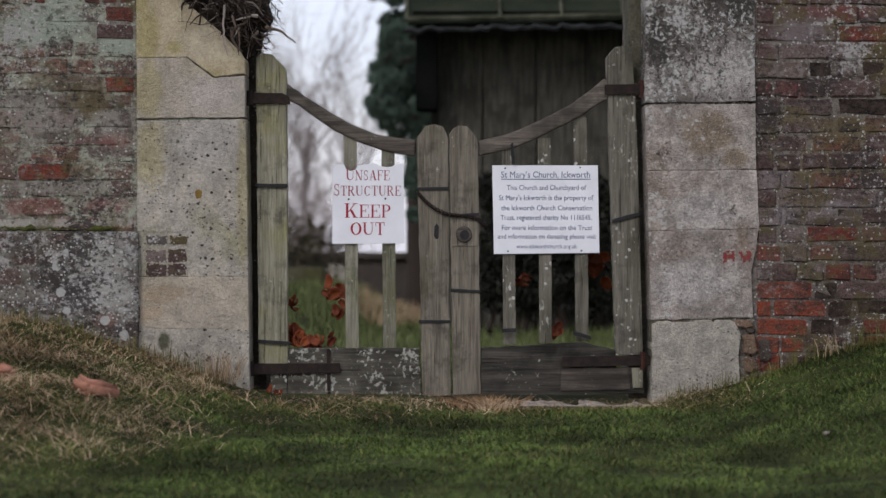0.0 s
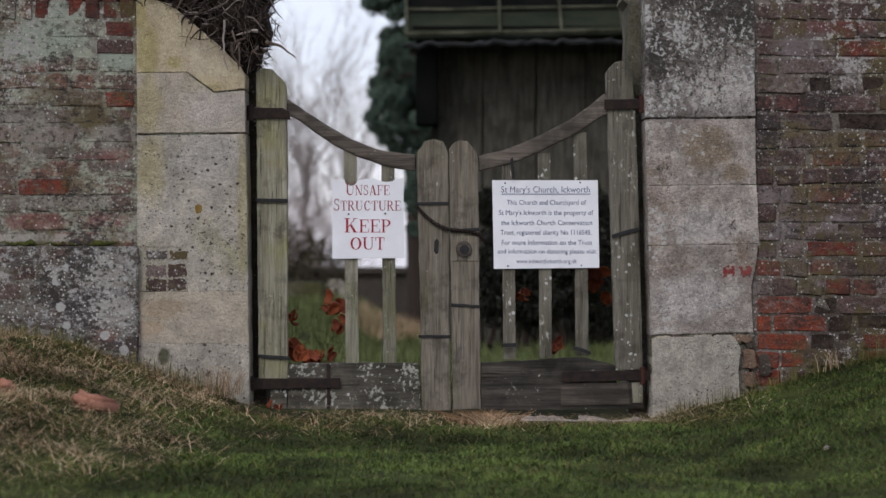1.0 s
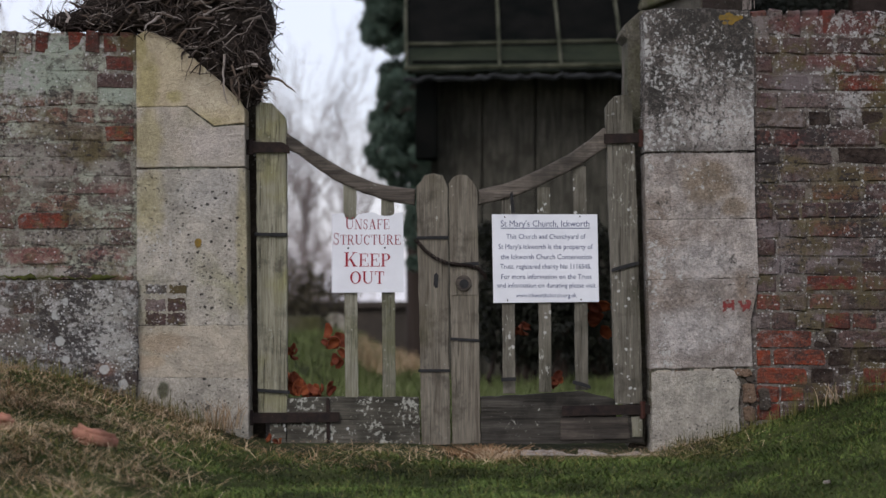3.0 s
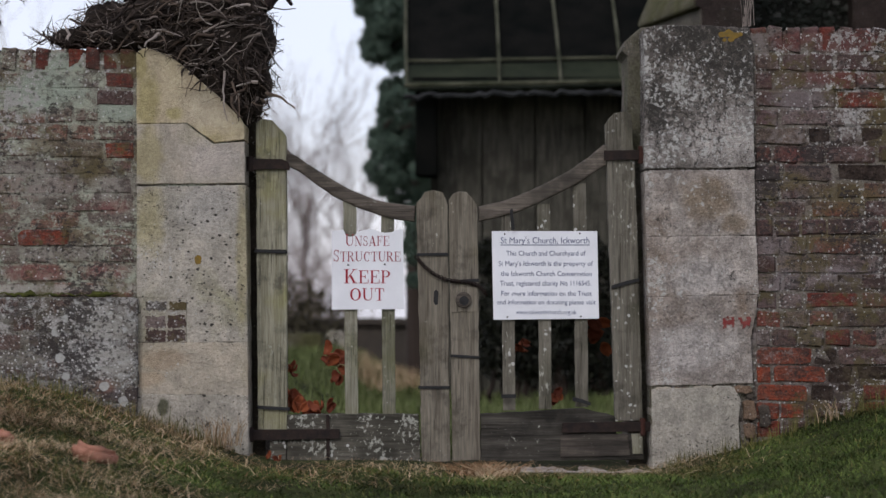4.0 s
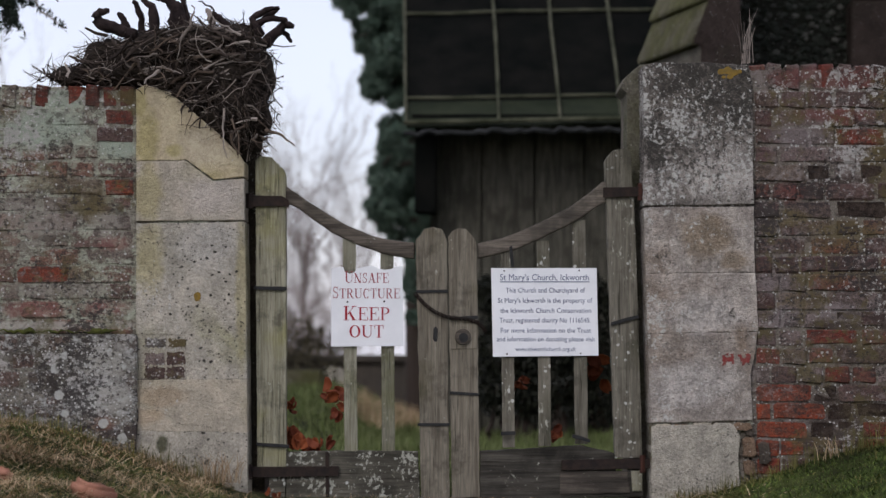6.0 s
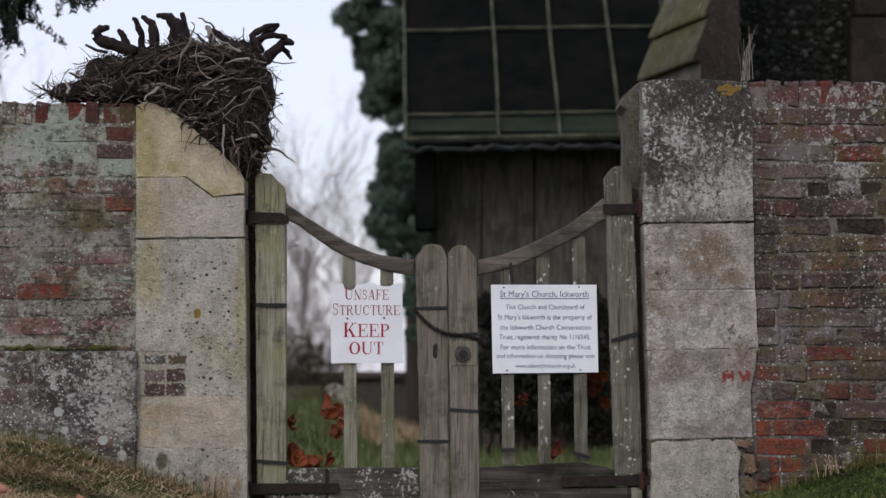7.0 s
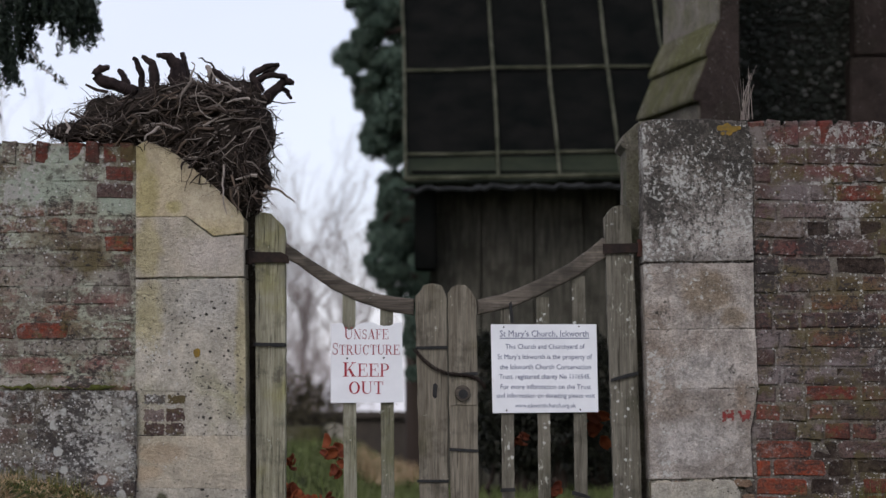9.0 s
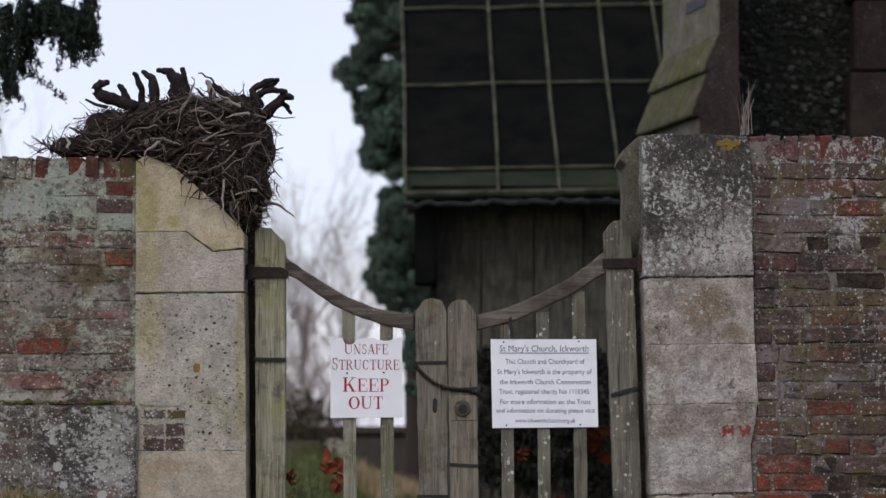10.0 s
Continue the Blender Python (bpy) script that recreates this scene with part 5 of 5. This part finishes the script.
def dead_leaf(at, size, seed, label="curled dead orange leaves caught behind the gate", n=5):
    """A clump of curled dead leaves."""
    r = random.Random(seed)
    h = Heap()
    for _ in range(n):
        c = Vector(at) + Vector((r.gauss(0, size * 0.4), r.gauss(0, 0.02), r.gauss(0, size * 0.4)))
        m = Euler((1.5 + r.gauss(0, 0.6), r.uniform(0, 6), r.gauss(0, 0.5))).to_matrix()
        v, f = [], []
        for i in range(5):
            for j in range(5):
                a, b = i / 2 - 1, j / 2 - 1
                k = math.sqrt(max(0, 1 - a * a * 0.8))
                v.append(c + m @ Vector((a * size * 0.6, b * k * size * 0.42, (a * a + b * b * 0.8) * size * 0.3)))
        f = [(i * 5 + j, i * 5 + j + 1, i * 5 + j + 6, i * 5 + j + 5) for i in range(4) for j in range(4)]
        h.add(v, f)
    ob = h.link("dead_leaves", LEAF_DEAD, None, "", True)
    s = ob.modifiers.new("thickness", "SOLIDIFY")
    s.thickness = 0.0015
    return tagged(ob, label, "leaves", "dead leaves")


for u, v, y, size, n in ((520, 541, 10.12, 0.03, 6), (598, 512, 10.14, 0.045, 6), (590, 525, 10.14, 0.03, 4), (602, 552, 10.14, 0.035, 6), (525, 596, 10.10, 0.05, 8), (545, 606, 10.08, 0.04, 7), (575, 608, 10.07, 0.035, 6), (1058, 470, 10.3, 0.05, 7), (920, 492, 10.5, 0.04, 5), (985, 588, 10.12, 0.035, 6), (488, 702, 9.93, 0.03, 6)):
    dead_leaf(P(u, v, y), size * 1.15, int(u + v), n=max(4, n - 1))


def lump(name, at, size, material, label, category, seed):
    bm = bmesh.new()
    bmesh.ops.create_cube(bm, size=1, matrix=Matrix.LocRotScale(Vector(at), Euler((0.3, 0.2, seed)), size))
    bmesh.ops.bevel(bm, geom=bm.edges[:], offset=min(size) * 0.25, segments=2, affect="EDGES")
    bmesh.ops.subdivide_edges(bm, edges=bm.edges[:], cuts=1)
    for v in bm.verts:
        v.co += noise.noise_vector(v.co * 25 + Vector((seed, 0, 0))) * min(size) * 0.22
    return tagged(part(name, bm, material, None, "", True), label, category)


def on_turf(u, v, y):
    p = P(u, v, y)
    return Vector((p.x, y, float(ground_z(p.x, y)) + 0.015))


lump("broken_brick", on_turf(168, 705, 8.62), (0.16, 0.10, 0.06), TERRACOTTA, "piece of broken pink brick lying in straw", "brick", 1)
lump("broken_brick", on_turf(8, 700, 8.66), (0.07, 0.07, 0.05), TERRACOTTA, "piece of broken pink brick lying in straw", "brick", 2)
lump("fallen_stone", on_turf(1463, 755, 8.3), (0.024, 0.02, 0.009), STONE_LICHEN, "small pale stone lying in the turf", "stone", 3)

# ---- timber shed with a sheeted roof, behind the gate ----
shed = thing("lean_to", P(920, 590, 18.6), "dark boarded lean-to with black sheet roof and greenish battens", "building")
EAVE_Y, RISE = 18.0, 0.785


def roof_at(u, k):
    """A place on the roof: u along the eaves, k metres of plan up the slope."""
    p = P(u, 40, EAVE_Y)
    verge = 0.018 if u < 730 else 0.0
    return Vector((p.x - (0.013 + verge) * k, EAVE_Y + k, p.z + RISE * k + 0.019 * (p.x + 0.26) - 0.008))


def sheet(name, corners, thick, material, label=""):
    n = (corners[1] - corners[0]).cross(corners[3] - corners[0]).normalized()
    if n.z > 0:
        n = -n
    bm = bmesh.new()
    a = [bm.verts.new(c) for c in corners]
    b = [bm.verts.new(c + n * thick) for c in corners]
    bm.faces.new(a), bm.faces.new(b[::-1])
    for i in range(4):
        j = (i + 1) % 4
        bm.faces.new((a[j], a[i], b[i], b[j]))
    bmesh.ops.recalc_face_normals(bm, faces=bm.faces[:])
    return part(name, bm, material, shed, label)


RIBS = [722, 886, 993, 1104, 1212, 1320, 1430]
ROWS_UP = [0.0, 0.265, 1.24, 2.215, 3.19, 4.2]
for i, (a, b) in enumerate(zip(RIBS, RIBS[1:])):
    for j, (k0, k1) in enumerate(zip(ROWS_UP, ROWS_UP[1:])):
        o = Vector((0, 0, rnd.uniform(-0.006, 0.006)))
        sheet("panel", [roof_at(a, k0) + o, roof_at(b, k0) + o, roof_at(b, k1) + o, roof_at(a, k1) + o], 0.02, EAVE_BOARD if j == 0 else FELT)
for u in RIBS:
    w = 0.0125
    up = Vector((0, -0.03, 0.03))
    path = [roof_at(u, k) + up + Vector((rnd.uniform(-0.006, 0.006), 0, 0)) for k in np.linspace(-0.01, 4.2, 9)]
    hh = Heap()
    hh.tube(path, w, 6)
    hh.link("rib", BATTEN, shed)
for k in ROWS_UP[1:]:
    hh = Heap()
    hh.tube([roof_at(u, k) + Vector((0, -0.02, 0.02 + rnd.uniform(-0.008, 0.008))) for u in np.linspace(718, 1430, 9)], 0.013, 6)
    hh.link("batten", BATTEN, shed)
g = np.random.default_rng(9)
hh = Heap()
us = np.linspace(716, 1430, 60)
hh.tube([roof_at(u, -0.02) + Vector((0, 0, -0.035 + 0.006 * math.sin(u * 0.13) * math.sin(u * 0.031) + g.normal(0, 0.007))) for u in us], 0.017 + 0.006 * g.random(60), 6)
hh.link("eaves_flashing", LEAD, shed, "ragged grey lead edge")
hh = Heap()
hh.tube([roof_at(u, 0.0) + Vector((0, -0.02, 0.028)) for u in np.linspace(716, 1430, 12)], 0.018, 6)
hh.link("eaves_rail", BATTEN, shed)
x0, x1 = P(775, 0, 18.55).x, P(1430, 0, 18.55).x
zt = P(0, 40, EAVE_Y).z
shed_wall = part("wall", box(bmesh.new(), (x0 - 0.05, 18.6, -0.4), (x1, 22.4, zt + 0.3)), PLANK, shed)
x = x0
while x < x1:
    w = rnd.uniform(0.20, 0.40)
    part("plank", box(bmesh.new(), (x + 0.006, 18.56 - rnd.uniform(0, 0.03), -0.3), (x + w - 0.006, 18.60, zt + 0.35), 0.004), PLANK, shed_wall)
    x += w
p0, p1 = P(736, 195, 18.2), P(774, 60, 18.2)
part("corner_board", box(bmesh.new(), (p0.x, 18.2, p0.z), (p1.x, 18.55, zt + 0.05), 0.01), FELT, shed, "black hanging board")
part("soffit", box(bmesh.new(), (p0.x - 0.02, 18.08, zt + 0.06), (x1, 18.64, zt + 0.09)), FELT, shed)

# ---- church wall and buttress ----
church = thing("church_wall", P(1450, 580, 15.4), "dark flint church wall with stone dressings", "building")
cw0, cw1 = P(1285, 0, 15.4).x, 5.2
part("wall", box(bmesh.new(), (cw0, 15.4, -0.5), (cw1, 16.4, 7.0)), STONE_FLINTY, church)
r = random.Random(31)
hh = Heap()
ico = bmesh.new()
bmesh.ops.create_icosphere(ico, subdivisions=1, radius=1)
iv, jf = np.array([v.co[:] for v in ico.verts]), [tuple(v.index for v in f.verts) for f in ico.faces]
ico.free()
for row in range(120):
    for col in range(44):
        x, z = cw0 + 0.03 + col * 0.037 + (row % 2) * 0.018 + r.uniform(-0.02, 0.02), 0.3 + row * 0.034 + r.uniform(-0.018, 0.018)
        s = r.uniform(0.4, 1.2)
        hh.add(iv * np.array([0.024 * s, 0.010, 0.019 * s]) * (1 + 0.25 * np.array([[r.uniform(-1, 1)] for _ in iv])) + np.array([x, 15.395, z]), jf)
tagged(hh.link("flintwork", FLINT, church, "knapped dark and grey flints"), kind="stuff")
for i in range(16):
    z = -0.4 + i * 0.45
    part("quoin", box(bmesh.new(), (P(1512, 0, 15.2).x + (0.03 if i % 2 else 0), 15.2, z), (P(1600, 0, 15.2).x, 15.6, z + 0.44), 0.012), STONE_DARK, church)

buttress = thing("buttress", Vector((1.6, 14.7, -0.2)), "stepped stone buttress with mossy sloping offsets", "buttress")
ACROSS = Vector((0.219, -0.976, 0))
OUT_WAY = Vector((-0.976, -0.219, 0))
LIP = Vector((1.450, 14.2, 0))      # near end of the lowest drip


def buttress_part(name, profile, w0, w1, material, label="", parent=None):
    """A length of the buttress: a profile (out, z) swept across its width from w0 to w1."""
    bm = bmesh.new()
    a = [bm.verts.new(LIP + OUT_WAY * o + Vector((0, 0, z)) - ACROSS * w0) for o, z in profile]
    b = [bm.verts.new(LIP + OUT_WAY * o + Vector((0, 0, z)) - ACROSS * w1) for o, z in profile]
    bm.faces.new(a), bm.faces.new(b[::-1])
    n = len(profile)
    for i in range(n):
        j = (i + 1) % n
        bm.faces.new((a[j], a[i], b[i], b[j]))
    bmesh.ops.recalc_face_normals(bm, faces=bm.faces[:])
    bmesh.ops.bevel(bm, geom=bm.edges[:], offset=0.008, segments=2, affect="EDGES")
    return part(name, bm, material, parent or buttress, label)


shaft = buttress_part("shaft", [(-0.27, 2.82), (-0.172, 2.82), (-0.172, 7.0), (-0.27, 7.0)], 0.012, 1.07, STONE_PALE, "plain weathered upper shaft")
buttress_part("vent", [(-0.19, 3.03), (-0.166, 3.03), (-0.166, 3.11), (-0.19, 3.11)], 0.22, 0.60, STRAP, "small dark vent", shaft)
buttress_part("offset", [(-0.28, 2.607), (-0.075, 2.607), (-0.075, 2.635), (-0.168, 2.83), (-0.28, 2.83)], 0.0, 1.08, STONE_MOSS, "mossy upper offset")
buttress_part("offset", [(-0.28, 2.343), (0.0, 2.343), (0.0, 2.372), (-0.098, 2.606), (-0.28, 2.606)], 0.0, 1.08, STONE_MOSS, "mossy lower offset")
buttress_part("base", [(-0.28, -0.5), (-0.045, -0.5), (-0.045, 2.342), (-0.28, 2.342)], 0.01, 1.07, STONE_PALE)
# The side turned from the light: its shade is put into a darker stone.
buttress_part("return_face", [(-0.29, -0.5), (-0.05, -0.5), (-0.05, 2.34), (-0.006, 2.346), (-0.006, 2.37), (-0.102, 2.606), (-0.082, 2.61), (-0.082, 2.635), (-0.174, 2.83), (-0.174, 7.0), (-0.29, 7.0)], -0.014, -0.001, STONE_DARK, "stone return, its shade put into a darker colour")

# ---- churchyard: boundary wall, grave, shrubs ----
far = tagged(part("boundary_wall", box(bmesh.new(), (-6, 28, -0.6), (3.5, 28.35, P(0, 460, 28).z), 0.02), FAR_WALL), "low dark boundary wall at the churchyard's far side", "wall", kind="structure")
part("coping", box(bmesh.new(), (-6, 27.92, P(0, 460, 28).z + 0.002), (3.5, 28.43, P(0, 447, 28).z), 0.02), FAR_WALL, far)
hs = [(P(590 + 32 * math.cos(a), 505 - 38 * math.sin(a), 26).x, P(590, 505 - 38 * math.sin(a), 26).z) for a in np.linspace(0, math.pi, 13)]
hs += [(hs[-1][0], -0.3), (hs[0][0], -0.3)]
tagged(part("headstone", prism(bmesh.new(), hs, 26.0, 26.14, 0.003, 0.05, 0.012), STONE_GREY), "round-topped pale headstone in the churchyard grass", "gravestone")
bm = bmesh.new()
box(bm, (P(490, 0, 22).x, 22, -0.3), (P(574, 0, 22).x, 22.7, P(0, 475, 22).z), 0.03)
tagged(part("ledger_tomb", bm, STONE_MOSS), "low moss-covered tomb slab in the grass", "gravestone")


def leaf_cloud(h, r, c, size, n, leaf, squash=1.0, slim=0.4):
    """Small leaves or sprays scattered through a lump."""
    for _ in range(n):
        d = Vector((r.gauss(0, 1), r.gauss(0, 1), r.gauss(0, 1))).normalized() * r.uniform(0.45, 1.0)
        p = Vector(c) + Vector((d.x * size, d.y * size, d.z * size * squash))
        m = Euler((r.uniform(0, 6.3), r.uniform(0, 6.3), r.uniform(0, 6.3))).to_matrix()
        s = leaf * r.uniform(0.6, 1.3)
        h.add([p + m @ Vector(q) for q in ((-s, 0, 0), (0, -s * slim, 0.1 * s), (s, 0, 0), (0, s * slim, 0.1 * s))], [(0, 1, 2, 3)])


def limb(h, a, b, r0, r1, r, kink=0.06, n=7, sides=6):
    a, b = Vector(a), Vector(b)
    ln = (b - a).length
    path = [a.lerp(b, i / (n - 1)) + (Vector((r.gauss(0, 1), r.gauss(0, 1), r.gauss(0, 1))) * ln * kink * math.sin(math.pi * i / (n - 1)) if 0 < i < n - 1 else Vector()) for i in range(n)]
    h.tube(path, np.linspace(r0, r1, n), sides)
    return path


def shrub(label, places, seed, leaf=0.05, n=500, y=17.0, m=IVY):
    r = random.Random(seed)
    t = thing("shrub", (P(*places[0][:2], y).x, y, -0.1), label, "shrub")
    h = Heap()
    for u, v, s in places:
        limb(h, (P(u, v, y).x + r.gauss(0, 0.1), y, -0.15), P(u, v, y), 0.03, 0.008, r)
    tagged(h.link("stemwork", TWIG_DARK, t), kind="stuff")
    h = Heap()
    for u, v, s in places:
        leaf_cloud(h, r, P(u, v, y), s, n, leaf)
    h.link("foliage", m, t)


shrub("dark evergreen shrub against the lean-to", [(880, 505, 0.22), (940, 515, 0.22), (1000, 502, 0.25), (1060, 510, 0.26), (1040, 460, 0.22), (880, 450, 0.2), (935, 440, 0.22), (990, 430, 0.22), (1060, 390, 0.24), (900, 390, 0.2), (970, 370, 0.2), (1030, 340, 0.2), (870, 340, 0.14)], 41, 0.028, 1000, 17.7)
shrub("dark scrub along the boundary wall", [(520, 455, 0.40), (560, 450, 0.34), (505, 420, 0.4)], 42, 0.03, 600, 25.0, SCRUB)

# ---- trees ----


def bare_tree(u, depth, top, seed, spread=1.0, label="bare winter tree with fine upright twigs"):
    """A leafless tree: trunk, limbs and many fine twigs."""
    r = random.Random(seed)
    foot = P(u, 419, depth)
    foot.z = -0.75
    t = thing("bare_tree", foot, label, "tree", "bare trees")
    crown = P(u, top, depth)
    h = Heap()
    trunk = limb(h, foot, foot.lerp(crown, 0.55), 0.085, 0.03, r, 0.03, 8, 8)
    h.link("trunk", BARK, t, "", True)
    h = Heap()
    tall = crown.z - foot.z
    for i in range(22):
        a = foot.lerp(foot.lerp(crown, 0.55), r.uniform(0.3, 1))
        d = Vector((r.gauss(0, 0.45) * spread, r.gauss(0, 0.4), r.uniform(0.6, 1.3))).normalized()
        path = limb(h, a, a + d * tall * r.uniform(0.25, 0.5), 0.017, 0.006, r, 0.05, 7, 4)
        for _ in range(7):
            b = path[r.randrange(2, 7)]
            e = (d + Vector((r.gauss(0, 0.45), r.gauss(0, 0.45), r.gauss(0, 0.3)))).normalized()
            p2 = limb(h, b, b + e * tall * r.uniform(0.08, 0.22), 0.005, 0.0028, r, 0.06, 5, 3)
            for _ in range(3):
                c = p2[r.randrange(1, 5)]
                e2 = (e + Vector((r.gauss(0, 0.5), r.gauss(0, 0.5), r.gauss(0, 0.4)))).normalized()
                limb(h, c, c + e2 * tall * r.uniform(0.04, 0.10), 0.0036, 0.002, r, 0.05, 3, 3)
    tagged(h.link("twigwork", BARK, t), kind="stuff")


bare_tree(545, 42, -40, 51)
bare_tree(620, 46, 20, 52)
bare_tree(480, 40, 0, 53)
bare_tree(20, 44, -130, 55)

for k, (u, v, y) in enumerate(((530, 400, 33), (565, 425, 34), (505, 370, 35))):
    r = random.Random(60 + k)
    t = thing("hedge_bush", (P(u, 0, y).x, y, -0.4), "leafless brown hedge bush at the field's edge", "shrub", "hedge bushes")
    h = Heap()
    c = P(u, v, y)
    for _ in range(150):
        a = Vector((c.x + r.gauss(0, 0.25), y + r.gauss(0, 0.2), -0.5))
        b = Vector((c.x + r.gauss(0, 0.5), y + r.gauss(0, 0.3), c.z + r.uniform(-0.4, 0.7)))
        limb(h, a, b, 0.009, 0.003, r, 0.07, 5, 3)
    tagged(h.link("twigwork", BARK, t), kind="stuff")

r = random.Random(71)
conifer = thing("conifer", (P(740, 0, 25).x, 25, -0.4), "tall dark green conifer with drooping clumped boughs", "tree")
h = Heap()
foot = Vector((P(740, 0, 25).x, 25, -0.4))
limb(h, foot, foot + Vector((0, 0, 8)), 0.11, 0.04, r, 0.01, 8, 9)
EDGE_V = [-460, -308, -283, -258, -233, -188, -168, -138, -108, -93, -73, -43, -18, -3, 2, 17, 32, 37, 92, 132, 162, 212, 237, 260, 350, 420]
EDGE_U = [640, 616, 612, 630, 636, 603, 600, 618, 620, 640, 656, 638, 645, 668, 704, 710, 702, 683, 665, 655, 650, 656, 682, 710, 714, 740]
CLUMPS = []
for v in range(-460, 400, 20):
    u = float(np.interp(v, EDGE_V, EDGE_U)) + 13 + r.uniform(-9, 9)
    CLUMPS.append((u, v, r.uniform(0.07, 0.12)))
    u += 24
    while u < 800:
        CLUMPS.append((u + r.gauss(0, 6), v + r.gauss(0, 7), r.uniform(0.11, 0.19)))
        u += 27
for u, v, s in CLUMPS[::4]:
    c = P(u, v, 25)
    limb(h, (foot.x, 25, c.z + r.uniform(0.0, 0.5)), c, 0.03, 0.010, r, 0.04, 6, 5)
h.link("trunk", TWIG_DARK, conifer)
h = Heap()
for u, v, s in CLUMPS:
    y = 25 + r.gauss(0, 0.35)
    leaf_cloud(h, r, P(u, v, y), s, 330, 0.05, 0.75, 0.2)
h.link("crown", NEEDLE, conifer)

r = random.Random(81)
yew = thing("yew_tree", (-4.3, 13.2, 0), "dark yew tree with drooping sprays", "tree")
h = Heap()
limb(h, (-4.3, 13.2, -0.2), (-4.1, 13.2, 5.5), 0.32, 0.15, r, 0.02, 8, 10)
boughs = [limb(h, (-4.15, 13.2, 3.6), P(40, -260, 13), 0.10, 0.02, r, 0.03), limb(h, (-4.1, 13.2, 4.4), P(110, -330, 13), 0.12, 0.02, r, 0.03), limb(h, (-4.15, 13.2, 4.0), P(10, -230, 13), 0.06, 0.01, r, 0.03)]
limb(h, P(30, -210, 13), P(112, -132, 13), 0.008, 0.003, r, 0.05)
h.link("trunk", BARK, yew, "", True)
h = Heap()
for u, v, ln in ((5, -300, 40), (5, -240, 70), (20, -260, 90), (38, -250, 70), (30, -290, 60), (60, -290, 55), (75, -300, 50), (96, -300, 60), (110, -285, 70), (120, -270, 80), (128, -300, 75), (140, -290, 60), (150, -300, 70), (158, -280, 60), (150, -330, 60), (90, -330, 60), (40, -340, 70), (0, -280, 130), (12, -200, 60), (-20, -240, 150), (-40, -280, 150), (-60, -250, 120)):
    for q in range(9):
        a = P(u + r.gauss(0, 8), v + r.gauss(0, 8), 13 + r.gauss(0, 0.15))
        d = Vector((r.gauss(0.06, 0.12), r.gauss(0, 0.1), -1)) * (ln / 335) * r.uniform(0.45, 1.3)
        for k in range(85):
            c = a + d * r.random() + Vector((r.gauss(0, 0.009), r.gauss(0, 0.016), 0))
            m = Euler((r.uniform(0, 6.3), r.uniform(0, 6.3), r.uniform(0, 6.3))).to_matrix()
            s = 0.020 * r.uniform(0.6, 1.3)
            h.add([c + m @ Vector(w) for w in ((-s, 0, 0), (0, -s * 0.25, 0), (s, 0, 0), (0, s * 0.25, 0))], [(0, 1, 2, 3)])
for q in range(26):
    c = P(55 + q * 2.4 + r.gauss(0, 3), -185 + q * 2.1 + r.gauss(0, 4), 13)
    leaf_cloud(h, r, c, 0.02, 3, 0.014)
h.link("foliage", YEW, yew)
